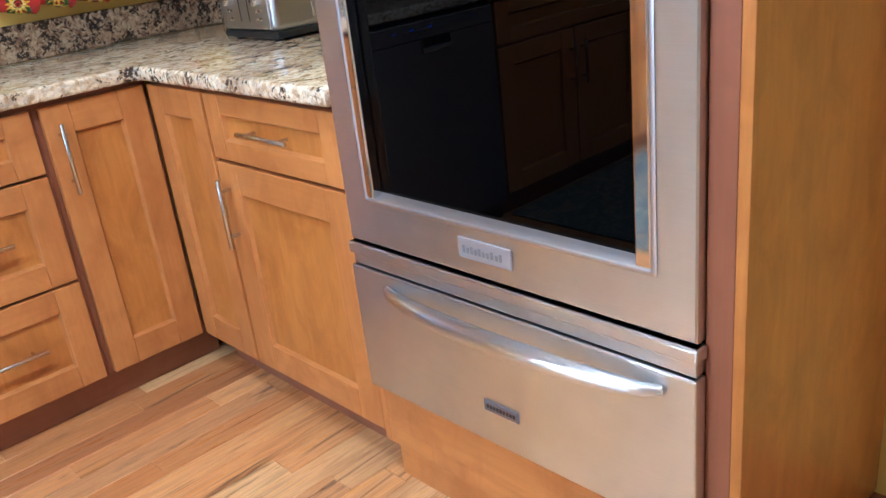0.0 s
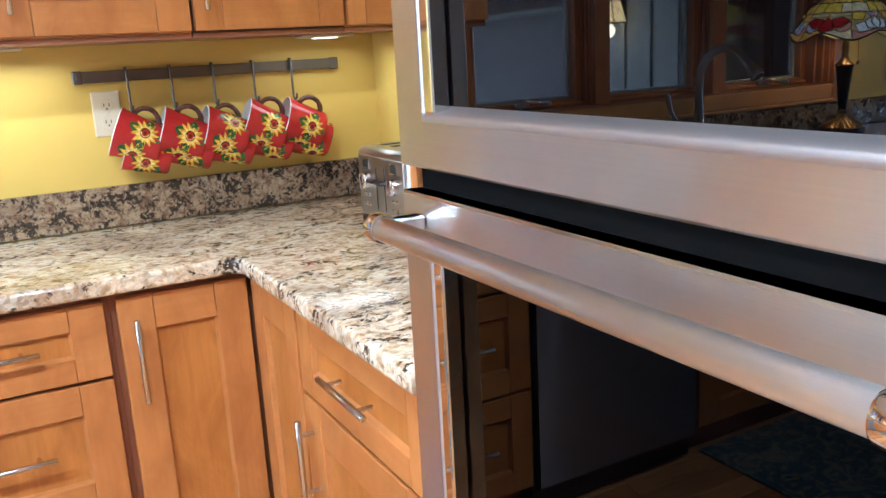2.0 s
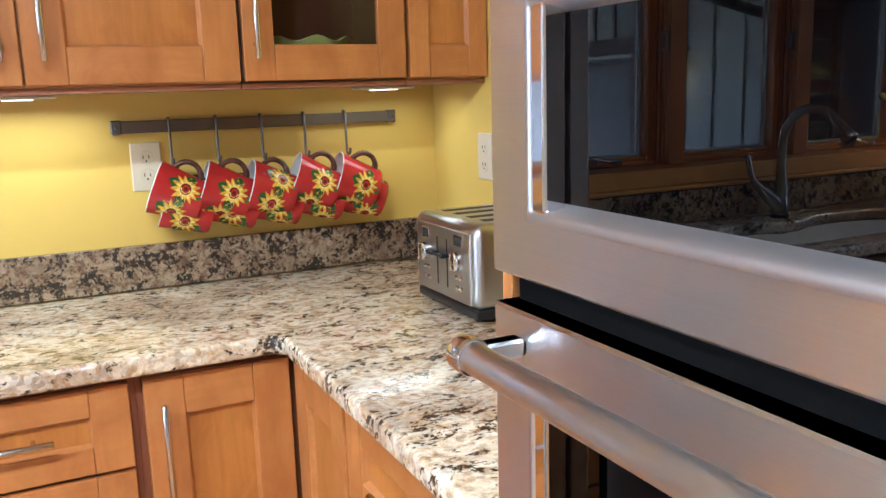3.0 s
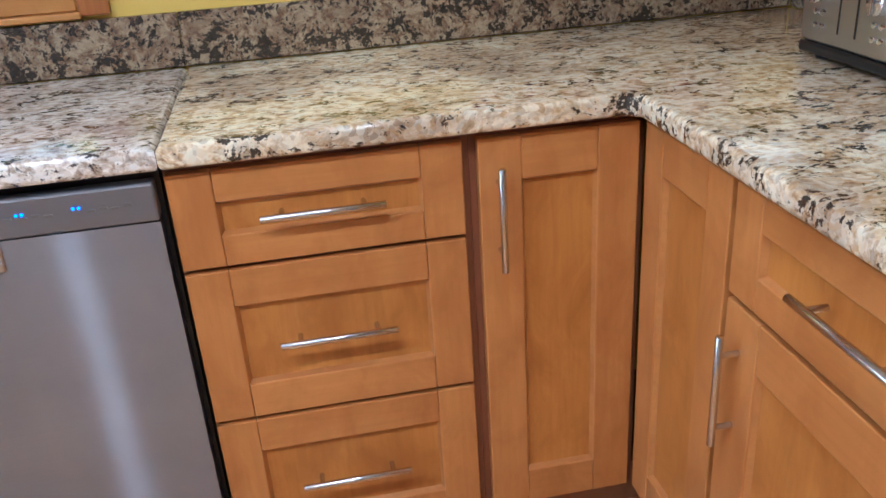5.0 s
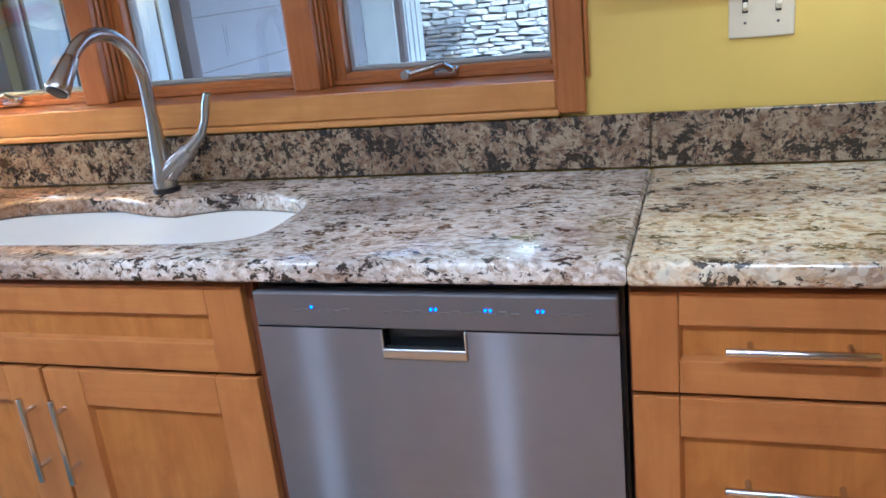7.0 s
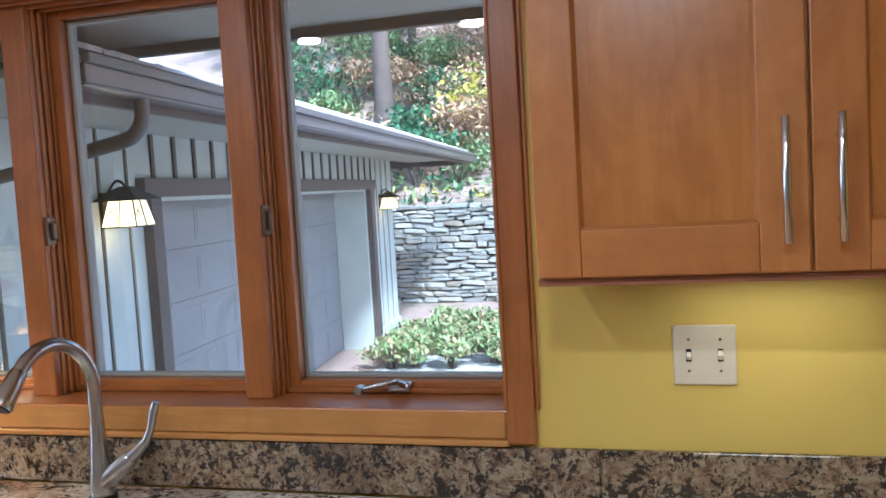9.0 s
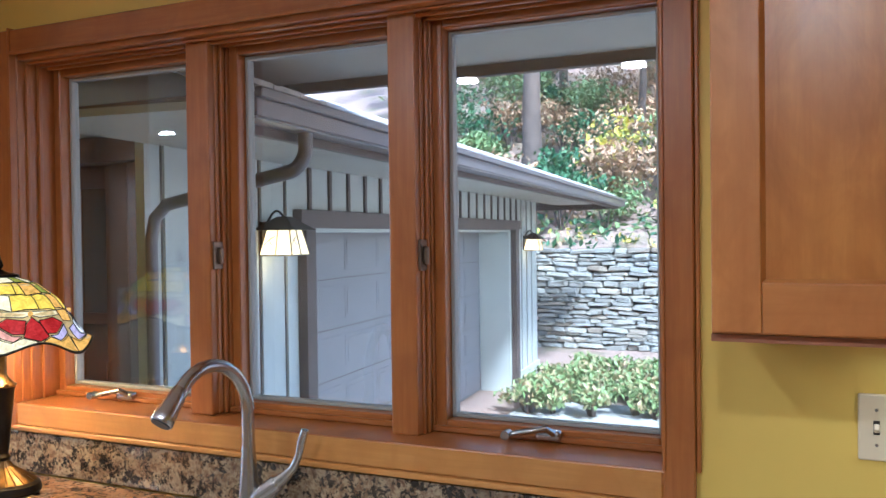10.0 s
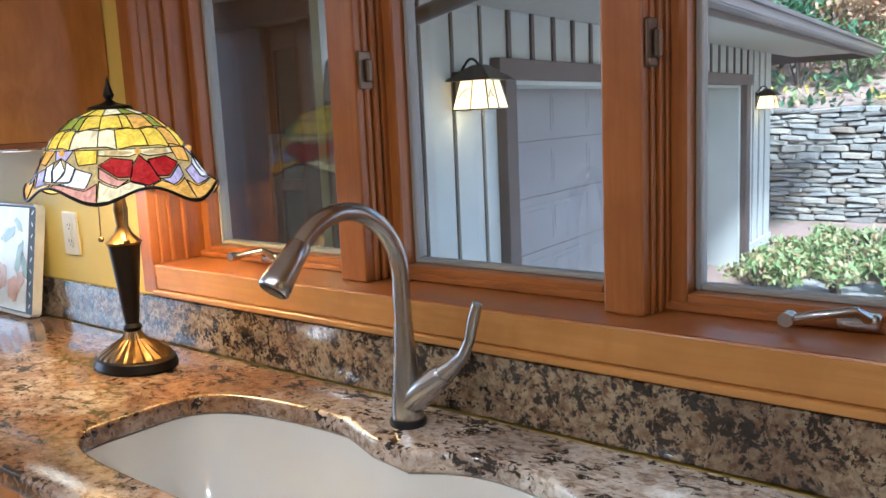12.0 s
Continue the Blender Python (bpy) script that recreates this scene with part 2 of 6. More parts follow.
yellow_paint = plain("yellow_wall_paint", (0.70, 0.51, 0.105), 0.55, 2.5, 0.06, 0.12, 160)
neutral_paint = plain("off_white_wall_paint", (0.55, 0.55, 0.54), 0.6, 2.5, 0.06, 0.12, 160)
ceiling_paint = plain("white_ceiling_paint", (0.78, 0.75, 0.68), 0.8)
siding = plain("pale_grey_green_siding", (0.46, 0.48, 0.45), 0.75, 4.0, 0.12, 0.3, 60)
# cream soffit paint toned down for the shadow under the eaves
soffit_paint = plain("shaded_cream_soffit_paint", (0.36, 0.35, 0.31), 0.75, 3.0, 0.1, 0.2)
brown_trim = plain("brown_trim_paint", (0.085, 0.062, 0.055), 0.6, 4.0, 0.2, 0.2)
door_grey = plain("taupe_garage_door_paint", (0.22, 0.21, 0.22), 0.6, 3.0, 0.1, 0.25, 90)
gutter_paint = plain("taupe_gutter_metal", (0.13, 0.115, 0.125), 0.35, 5.0, 0.12, 0.05)
concrete = plain("pale_concrete", (0.50, 0.49, 0.47), 0.85, 6.0, 0.2, 0.5, 120)
weatherstrip = material("grey_window_seal", (0.34, 0.345, 0.33), 0.45)


def glow(name, colour, strength):
    m = material(name, colour, 0.4)
    p = m.node_tree.nodes["Principled BSDF"]
    p.inputs["Emission Color"].default_value = (*colour, 1)
    p.inputs["Emission Strength"].default_value = strength
    return m


can_glow = glow("recessed_lamp_glow", (1.0, 0.92, 0.80), 14.0)
puck_glow = glow("under_cabinet_glow", (1.0, 0.92, 0.78), 0.35)
porch_glow = glow("frosted_lantern_glow", (1.0, 0.80, 0.46), 0.38)
led_blue = glow("blue_led", (0.02, 0.12, 1.0), 1.6)


def pane_glass(name, gloss=1.0):
    m = bpy.data.materials.new(name)
    m.use_nodes = True
    t = m.node_tree
    t.nodes.remove(t.nodes["Principled BSDF"])
    clear, shine, mixer, facing, power, fres = (t.nodes.new("ShaderNode" + k) for k in ("BsdfTransparent", "BsdfGlossy", "MixShader", "LayerWeight", "Math", "Math"))
    clear.inputs["Color"].default_value = (0.93, 0.95, 0.94, 1)
    shine.inputs["Roughness"].default_value = 0.0
    facing.inputs["Blend"].default_value = 0.5
    power.operation, fres.operation = "POWER", "MULTIPLY_ADD"
    power.inputs[1].default_value = 5.0
    fres.inputs[1].default_value, fres.inputs[2].default_value = 0.95, 0.045 * gloss
    t.links.new(facing.outputs["Facing"], power.inputs[0])
    t.links.new(power.outputs[0], fres.inputs[0])
    t.links.new(fres.outputs[0], mixer.inputs[0])
    t.links.new(clear.outputs[0], mixer.inputs[1])
    t.links.new(shine.outputs[0], mixer.inputs[2])
    t.links.new(mixer.outputs[0], t.nodes["Material Output"].inputs["Surface"])
    return m


window_glass = pane_glass("clear_double_glazing", 2.0)


# ---- mesh helpers ----
def thing(name, m=None, label="", category="", group="", kind=""):
    ob = new(name)
    ob.empty_display_size = 0.05
    if m is not None:
        ob.matrix_world = m if isinstance(m, Matrix) else Matrix.Translation(m)
    return tagged(ob, label, category, group, kind)


def part(name, bm, mats, parent=None, label="", smooth=False):
    """Links a bmesh as one mesh object, under a thing or a part if one is given."""
    me = bpy.data.meshes.new(name)
    bmesh.ops.recalc_face_normals(bm, faces=bm.faces)
    bm.to_mesh(me)
    bm.free()
    for m in mats if isinstance(mats, (list, tuple)) else [mats]:
        me.materials.append(m)
    if smooth:
        me.polygons.foreach_set("use_smooth", [True] * len(me.polygons))
        me.set_sharp_from_angle(angle=radians(smooth if smooth is not True else 40))
    ob = new(name, me)
    if parent is not None:
        ob.parent = parent
    if label:
        ob["label"] = label
    return ob


def structure(name, bm, mats, label, category, smooth=False):
    return tagged(part(name, bm, mats, None, "", smooth), label, category, "", "structure")


def box(bm, x0, x1, y0, y1, z0, z1, bevel=0.0, mat=0, seg=1):
    m = Matrix.LocRotScale(((x0 + x1) / 2, (y0 + y1) / 2, (z0 + z1) / 2), None, (abs(x1 - x0), abs(y1 - y0), abs(z1 - z0)))
    vs = bmesh.ops.create_cube(bm, size=1.0, matrix=m)["verts"]
    faces = list({f for v in vs for f in v.link_faces})
    for f in faces:
        f.material_index = mat
    if bevel:
        edges = list({e for v in vs for e in v.link_edges})
        out = bmesh.ops.bevel(bm, geom=edges, offset=bevel, segments=seg, affect="EDGES", profile=0.5)
        for f in out["faces"]:
            f.material_index = mat
    return bm


def boxed(*a, **k):
    return box(bmesh.new(), *a, **k)


def tube(bm, points, radii, sides=12, cap=True, mat=0):
    """A swept round tube through points; radii is a number or one per point."""
    pts = [Vector(p) for p in points]
    rs = radii if isinstance(radii, (list, tuple)) else [radii] * len(pts)
    rings, side = [], None
    for i, p in enumerate(pts):
        d = (pts[min(i + 1, len(pts) - 1)] - pts[max(i - 1, 0)]).normalized()
        if side is None:
            side = d.orthogonal().normalized()
        side = (side - d * side.dot(d)).normalized()
        up = d.cross(side)
        rings.append([bm.verts.new(p + rs[i] * (math.cos(2 * math.pi * k / sides) * side + math.sin(2 * math.pi * k / sides) * up)) for k in range(sides)])
    for a, b in zip(rings, rings[1:]):
        for k in range(sides):
            f = bm.faces.new((a[k], a[(k + 1) % sides], b[(k + 1) % sides], b[k]))
            f.material_index = mat
    if cap:
        for r in (rings[0], rings[-1]):
            bm.faces.new(r).material_index = mat
    return bm


def lathe(bm, profile, sides=32, sx=1.0, sy=1.0, mat=0, wave=None):
    """Turns (radius, height) pairs round z; sx and sy make it oval."""
    rings = []
    for i, (r, z) in enumerate(profile):
        ring = []
        for k in range(sides):
            a = 2 * math.pi * k / sides
            dr, dz = wave(i, a) if wave else (0.0, 0.0)
            ring.append(bm.verts.new((sx * (r + dr) * math.cos(a), sy * (r + dr) * math.sin(a), z + dz)))
        rings.append(ring)
    for a, b in zip(rings, rings[1:]):
        for k in range(sides):
            f = bm.faces.new((a[k], a[(k + 1) % sides], b[(k + 1) % sides], b[k]))
            f.material_index = mat
    for r, ring in ((profile[0][0], rings[0]), (profile[-1][0], rings[-1])):
        if r < 0.002:
            bm.faces.new(ring).material_index = mat
    return bm


def moved(bm, m):
    bmesh.ops.transform(bm, matrix=m, verts=bm.verts)
    return bm


# ---- room shell ----
WALL_N, WALL_E, WALL_W, WALL_S = 0.55, 0.60, -5.7, -4.4
WX0, WX1, WZ0, WZ1 = -2.70, -0.90, 1.06, 2.075
bm = bmesh.new()
box(bm, WALL_W, WX0, WALL_N, 0.75, -0.02, CEILING)
box(bm, WX1, WALL_E, WALL_N, 0.75, -0.02, CEILING)
box(bm, WX0, WX1, WALL_N, 0.75, -0.02, WZ0)
box(bm, WX0, WX1, WALL_N, 0.75, WZ1, CEILING)
structure("wall_north", bm, yellow_paint, "warm yellow painted wall with a wide window opening", "wall")
structure("wall_east", boxed(WALL_E, WALL_E + 0.15, WALL_S, 0.75, -0.02, CEILING), yellow_paint, "warm yellow painted wall behind the toaster counter", "wall")
bm = bmesh.new()
box(bm, WALL_W - 0.15, WALL_W, WALL_S, -1.6, -0.02, CEILING)
box(bm, WALL_W - 0.15, WALL_W, 0.2, 0.75, -0.02, CEILING)
box(bm, WALL_W - 0.15, WALL_W, -1.6, 0.2, -0.02, 0.9)
box(bm, WALL_W - 0.15, WALL_W, -1.6, 0.2, 2.1, CEILING)
structure("wall_west", bm, neutral_paint, "off-white painted far wall with a window", "wall")
# unseen window, placed to let bluish daylight onto the steel
west = tagged(thing("window_2", (0, 0, 0)), "plain white-framed window in the unseen far wall", "window", "", "structure")
bm = bmesh.new()
for y0, y1, z0, z1 in ((-1.6, -1.54, 0.9, 2.1), (0.14, 0.2, 0.9, 2.1), (-1.54, 0.14, 0.9, 0.96), (-1.54, 0.14, 2.04, 2.1), (-0.73, -0.67, 0.96, 2.04)):
    box(bm, WALL_W - 0.11, WALL_W - 0.04, y0, y1, z0, z1, 0.002)
part("window_frame", bm, ceiling_paint, west)
part("pane", boxed(WALL_W - 0.078, WALL_W - 0.074, -1.545, 0.145, 0.955, 2.045), window_glass, west, "clear glass pane").visible_shadow = False
structure("wall_south", boxed(WALL_W - 0.15, WALL_E + 0.15, WALL_S - 0.15, WALL_S, -0.02, CEILING), neutral_paint, "off-white painted wall behind the walk", "wall")
structure("ceiling", boxed(WALL_W, WALL_E, WALL_S, WALL_N, CEILING, CEILING + 0.08), ceiling_paint, "flat white painted kitchen ceiling", "ceiling")
structure("floor", boxed(WALL_W, WALL_E, WALL_S, WALL_N, -0.06, -0.012), stain_x, "dark wooden subfloor under the strip planks", "floor")

# recessed ceiling lamps
can = thing("recessed_light", (CANS[0][0], CANS[0][1], CEILING), "round white recessed ceiling light, switched on", "ceiling light", "recessed lights in the ceiling")
part("trim_ring", lathe(bmesh.new(), [(0.055, -0.001), (0.085, -0.001), (0.083, -0.006), (0.058, -0.008)], 32), ceiling_paint, can, "white trim ring", True)
part("lens", lathe(bmesh.new(), [(0.001, -0.002), (0.056, -0.002), (0.056, -0.004), (0.001, -0.004)], 24), can_glow, can, "glowing warm lens")
for cx, cy in CANS[1:]:
    copy_thing(can, Matrix.Translation((cx, cy, CEILING)))
for cx, cy in CANS:
    lamp("can_lamp", "AREA", look((cx, cy, CEILING - 0.02), (cx, cy, 0)), 3.7, (1.0, 0.91, 0.78), 0.11, 180)


# ---- kitchen cabinets ----
def bar_handle(parent, length, at, upright=False, stand=0.03):
    """Steel bar pull with two posts, its middle in front of at."""
    x, y, z = at
    h, post = length / 2, length * 0.33
    d = Vector((0, 0, 1)) if upright else Vector((1, 0, 0))
    c = Vector((x, y - stand, z))
    bm = bmesh.new()
    tube(bm, [c - d * h, c - d * (h - 0.001), c + d * (h - 0.001), c + d * h], [0.005, 0.006, 0.006, 0.005], 12)
    for s in (-1, 1):
        p = c + d * post * s
        tube(bm, [p, p + Vector((0, stand, 0))], 0.0045, 8)
    return part("handle", bm, steel_bar, parent, "brushed steel bar handle", 50)


def shaker(name, cab, x0, x1, z0, z1, stile, rail, glass=None, label=""):
    """A five-piece shaker front, its face at y = 0: the panel, with two stiles, two rails and a sloped inner edge under it."""
    b = 0.0026
    a0, a1, c0, c1 = x0 + stile, x1 - stile, z0 + rail, z1 - rail
    if glass:
        d = part(name, boxed(a0 - 0.004, a1 + 0.004, 0.011, 0.014, c0 - 0.004, c1 + 0.004), glass, cab, label)
        d.visible_shadow = False
    else:
        d = part(name, boxed(a0 - 0.004, a1 + 0.004, 0.0125, 0.0175, c0 - 0.004, c1 + 0.004), maple_panel, cab, label)
    part("stile", boxed(x0, a0, 0, 0.02, z0, z1, b, 0, 2), maple_z, d)
    part("stile", boxed(a1, x1, 0, 0.02, z0, z1, b, 0, 2), maple_z, d)
    for a, c_ in ((z0, c0), (c1, z1)):
        part("rail", boxed(a0 + 0.0002, a1 - 0.0002, 0.0005, 0.0195, a, c_, b * 0.9, 0, 2), maple_x, d)
    bm = bmesh.new()
    w = 0.005
    rim = [bm.verts.new(p) for p in ((a0, 0.0035, c0), (a1, 0.0035, c0), (a1, 0.0035, c1), (a0, 0.0035, c1))]
    low = [bm.verts.new(p) for p in ((a0 + w, 0.0124, c0 + w), (a1 - w, 0.0124, c0 + w), (a1 - w, 0.0124, c1 - w), (a0 + w, 0.0124, c1 - w))]
    back = [bm.verts.new(p) for p in ((a0, 0.0124, c0), (a1, 0.0124, c0), (a1, 0.0124, c1), (a0, 0.0124, c1))]
    if not glass:
        for k in range(4):
            j = (k + 1) % 4
            bm.faces.new((rim[k], rim[j], low[j], low[k]))
            bm.faces.new((low[k], low[j], back[j], back[k]))
            bm.faces.new((back[k], back[j], rim[j], rim[k]))
        part("inner_edge", bm, maple_x, d)
    else:
        bm.free()
    return d


def front(name, cab, x0, x1, z0, z1, handle=None, stile=0.068, rail=0.058, label=""):
    """A door or drawer front of a cabinet with its handle: (kind, x, z)."""
    d = shaker(name, cab, x0, x1, z0, z1, stile, rail, None, label)
    if handle:
        bar_handle(d, 0.195 if handle[0] == "level" else 0.183, (handle[1], 0, handle[2]), handle[0] == "upright")
    return d


def base_cabinet(m, w, label, group="base cabinets", depth=0.53, kick=True, top=0.874):
    cab = thing("base_cabinet", m, label, "cabinet", group)
    bm = bmesh.new()
    box(bm, 0, w, 0.021, depth, 0.10, top, 0.001)
    if top < 0.87:
        part("front_rail", boxed(0, w, 0.021, 0.034, top, 0.874), stain_z, cab)
        for x0 in (0, w - 0.016):
            part("side_panel", boxed(x0, x0 + 0.016, 0.0342, depth, top, 0.874), stain_z, cab)
    part("body", bm, stain_z, cab)
    if kick:
        part("toe_kick", boxed(0, w, 0.075, 0.09, 0.0, 0.099), stain_x, cab, "stained recessed toe kick")
    return cab


TOP, BOT = 0.860, 0.110
EAST = lambda y, x=0.0: pose(x, y, 0, 0, 0, -90)
RUN = 0.010
# three-drawer unit beside the dishwasher
c = base_cabinet((-0.757, 0, 0), 0.474, "honey maple three-drawer base cabinet with steel bar handles")
for z0, z1 in ((0.700, TOP), (0.409, 0.692), (BOT, 0.401)):
    front("drawer", c, 0.004, 0.461, z0, z1, ("level", 0.233, (z0 + z1) / 2 + (0.007 if z1 < 0.7 else 0.003)), 0.068, 0.066 if z1 < 0.7 else 0.052)
# corner unit with two hinged doors
c = base_cabinet((-0.283, 0, 0), 0.302, "honey maple corner base cabinet with folding shaker doors", kick=False)
front("door", c, 0.012, 0.286, BOT, TOP, ("upright", 0.044, 0.725), 0.072, 0.076)
part("toe_kick", boxed(0, 0.36, 0.075, 0.09, 0.0, 0.099), stain_x, c)
c = base_cabinet(EAST(-0.019, RUN), 0.275, "narrow honey maple corner base cabinet with a shaker door")
front("door", c, -0.014, 0.268, BOT, TOP, None, 0.066, 0.075)
# drawer over door beside the oven tower
c = base_cabinet(EAST(-0.294, RUN), 0.545, "honey maple base cabinet with one drawer over a door")
front("drawer", c, 0.006, 0.538, 0.697, TOP, ("level", 0.283, 0.783), 0.066, 0.050)
front("door", c, 0.006, 0.538, BOT, 0.688, ("upright", 0.048, 0.560), 0.085, 0.078)
# sink cabinet
c = base_cabinet((-2.336, 0, 0), 0.957, "honey maple sink base cabinet with false front over two doors", top=0.655)
front("false_front", c, 0.012, 0.945, 0.697, TOP, None, 0.072, 0.054)
front("door", c, 0.012, 0.474, BOT, 0.688, ("upright", 0.440, 0.545), 0.085, 0.075)
front("door", c, 0.482, 0.945, BOT, 0.688, ("upright", 0.514, 0.545), 0.085, 0.075)
for x in (-2.95, -3.57):
    c = base_cabinet((x, 0, 0), 0.60, "honey maple base cabinet with one drawer over a door")
    front("drawer", c, 0.006, 0.594, 0.697, TOP, ("level", 0.30, 0.78), 0.066, 0.054)
    front("door", c, 0.006, 0.594, BOT, 0.688, ("upright", 0.56, 0.56), 0.072, 0.072)

# ---- upper cabinets ----
UB, UT = 1.392, 2.28


def upper_cabinet(x0, w, label):
    cab = thing("wall_cabinet", (x0, 0.235, UB), label, "cabinet", "wall cabinets")
    part("body", boxed(0.001, w - 0.001, 0.021, 0.312, 0.0, UT - UB, 0.001), [maple_z], cab)
    return cab


c = upper_cabinet(-0.812, 0.82, "honey maple double-door wall cabinet with steel bar handles")
# underside strip in a darker brown than the cabinet body
part("lower_edge", boxed(0.0, 0.82, 0.022, 0.306, -0.012, -0.001), stain_x, c, "darker brown lower edge")
front("door", c, 0.003, 0.406, 0.004, UT - UB, ("upright", 0.372, 0.140), 0.070, 0.074)
front("door", c, 0.411, 0.817, 0.004, UT - UB, ("upright", 0.446, 0.140), 0.075, 0.072)
# glass-fronted cabinet
c = thing("wall_cabinet", (0.010, 0.235, UB), "honey maple wall cabinet with a glass door over a dark interior", "cabinet", "wall cabinets")
# interior boards coloured dark in place of the unlit inside
part("side_panel", boxed(0.001, 0.016, 0.021, 0.312, 0, UT - UB), door_wood, c, "cabinet interior with its shade put into the colour")
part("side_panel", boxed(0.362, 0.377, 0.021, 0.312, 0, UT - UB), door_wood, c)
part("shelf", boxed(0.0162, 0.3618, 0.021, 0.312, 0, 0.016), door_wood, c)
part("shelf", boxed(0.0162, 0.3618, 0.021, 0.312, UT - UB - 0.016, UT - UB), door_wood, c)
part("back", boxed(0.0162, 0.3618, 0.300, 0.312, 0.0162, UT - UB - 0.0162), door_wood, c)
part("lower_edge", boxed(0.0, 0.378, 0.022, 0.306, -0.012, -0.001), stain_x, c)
d = shaker("door", c, 0.004, 0.374, 0.004, UT - UB, 0.066, 0.075, pane_glass("cabinet_glass"), "clear glass door pane in a maple frame")
bar_handle(d, 0.183, (0.028, 0, 0.140), True)
# wavy-edged glass dish inside
dish_glass = material("green_glass_dish", (0.55, 0.62, 0.20), 0.1, 0.0)
dish = thing("glass_dish", (0.195, 0.40, UB + 0.018), "wavy-edged greenish glass dish inside the cabinet", "dish")
part("bowl", lathe(bmesh.new(), [(0.03, 0.0), (0.05, 0.004), (0.09, 0.05), (0.108, 0.078), (0.104, 0.08), (0.086, 0.052), (0.046, 0.008)], 48, wave=lambda i, a: (0, 0.006 * math.sin(7 * a) * (1 if 3 <= i <= 4 else 0))), dish_glass, dish, "", 60)
c = upper_cabinet(0.390, 0.208, "narrow honey maple wall cabinet in the corner")
part("lower_edge", boxed(0.0, 0.208, 0.022, 0.306, -0.012, -0.001), stain_x, c)
front("door", c, 0.004, 0.206, 0.004, UT - UB, None, 0.05, 0.072)
c = upper_cabinet(-3.63, 0.82, "honey maple double-door wall cabinet beside the window")
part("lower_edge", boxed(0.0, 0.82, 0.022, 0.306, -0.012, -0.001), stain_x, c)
front("door", c, 0.003, 0.406, 0.004, UT - UB, ("upright", 0.372, 0.14), 0.070, 0.074)
front("door", c, 0.411, 0.817, 0.004, UT - UB, ("upright", 0.446, 0.14), 0.075, 0.072)
# under-cabinet light bars
bar0 = thing("under_cabinet_light", (-0.42, 0.42, UB - 0.012), "slim under-cabinet light bar, switched on", "light", "under-cabinet lights")
part("housing", boxed(-0.075, 0.075, -0.030, 0.030, -0.008, 0, 0.003), plate_white, bar0)
part("lens", boxed(-0.030, 0.030, -0.022, 0.022, -0.0105, -0.0085, 0.001), puck_glow, bar0, "glowing lens")
for x in (0.40, -3.05):
    copy_thing(bar0, Matrix.Translation((x, 0.42, UB - 0.012)))
for x, watts in ((0.40, 0.06), (-0.42, 0.14), (-3.05, 0.13)):
    lamp("under_cabinet_lamp", "AREA", look((x, 0.42, UB - 0.035), (x, 0.42, 0)), watts, (1.0, 0.88, 0.64), 0.30, 170, 0.11)


# ---- countertops ----
def sink_outline(grow=0.0, n=96):
    """Outline of the sink cut-out: straight front, two lobes at the back with the faucet bay between."""
    cx, cy, hx, hy = -1.838, 0.240, 0.432 + grow, 0.168 + grow
    pts = []
    for k in range(n):
        a = 2 * math.pi * k / n
        ca, sa = math.cos(a), math.sin(a)
        e = 0.36 if sa < 0 else 0.58
        x = cx + hx * math.copysign(abs(ca) ** e, ca)
        y = cy + hy * math.copysign(abs(sa) ** e, sa)
        if sa > 0:
            y -= 0.062 * math.exp(-((x + 1.78) / 0.085) ** 2)
        pts.append((x, y))
    return pts


def slab(name, outer, hole, z0, z1, label):
    bm = bmesh.new()
    edges = []
    for loop in [outer] + ([hole] if hole else []):
        vs = [bm.verts.new((x, y, z1)) for x, y in loop]
        edges += [bm.edges.new((vs[i], vs[(i + 1) % len(vs)])) for i in range(len(vs))]
    bmesh.ops.triangle_fill(bm, use_beauty=True, edges=edges)
    if hole:
        poly = hole

        def inside(px, py):
            hit = False
            for (ax, ay), (bx, by) in zip(poly, poly[1:] + poly[:1]):
                if (ay > py) != (by > py) and px < (bx - ax) * (py - ay) / (by - ay) + ax:
                    hit = not hit
            return hit
        bad = [f for f in bm.faces if inside(*f.calc_center_median()[:2])]
        bmesh.ops.delete(bm, geom=bad, context="FACES")
    ext = bmesh.ops.extrude_face_region(bm, geom=list(bm.faces))
    bmesh.ops.translate(bm, verts=[g for g in ext["geom"] if isinstance(g, bmesh.types.BMVert)], vec=(0, 0, z0 - z1))
    bmesh.ops.recalc_face_normals(bm, faces=bm.faces)
    rim = [e for e in bm.edges if len(e.link_faces) == 2 and abs(e.verts[0].co.z - e.verts[1].co.z) < 1e-5 and e.calc_face_angle(0) > 1.2]
    bmesh.ops.bevel(bm, geom=rim, offset=0.0105, segments=4, affect="EDGES", profile=0.5)
    return tagged(part(name, bm, granite_dim_end if hole else granite_mat, None, "", 35), label, "countertop")


FY = -0.027
slab("countertop", [(-3.95, FY), (-0.7535, FY), (-0.7535, 0.534), (-3.95, 0.534)], sink_outline(), 0.876, 0.914, "polished speckled granite sink countertop, dimmer west end coloured in")
slab("countertop", [(-0.7525, FY), (-0.034, FY), (FY + 0.010, -0.044), (FY + 0.010, -0.845), (0.584, -0.845), (0.584, 0.534), (-0.7525, 0.534)], None, 0.876, 0.914, "polished speckled granite corner countertop with a rounded edge")
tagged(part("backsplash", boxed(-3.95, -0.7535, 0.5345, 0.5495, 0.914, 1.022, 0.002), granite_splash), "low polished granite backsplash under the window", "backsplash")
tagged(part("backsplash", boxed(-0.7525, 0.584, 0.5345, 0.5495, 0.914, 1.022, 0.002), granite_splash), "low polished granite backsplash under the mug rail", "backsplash")
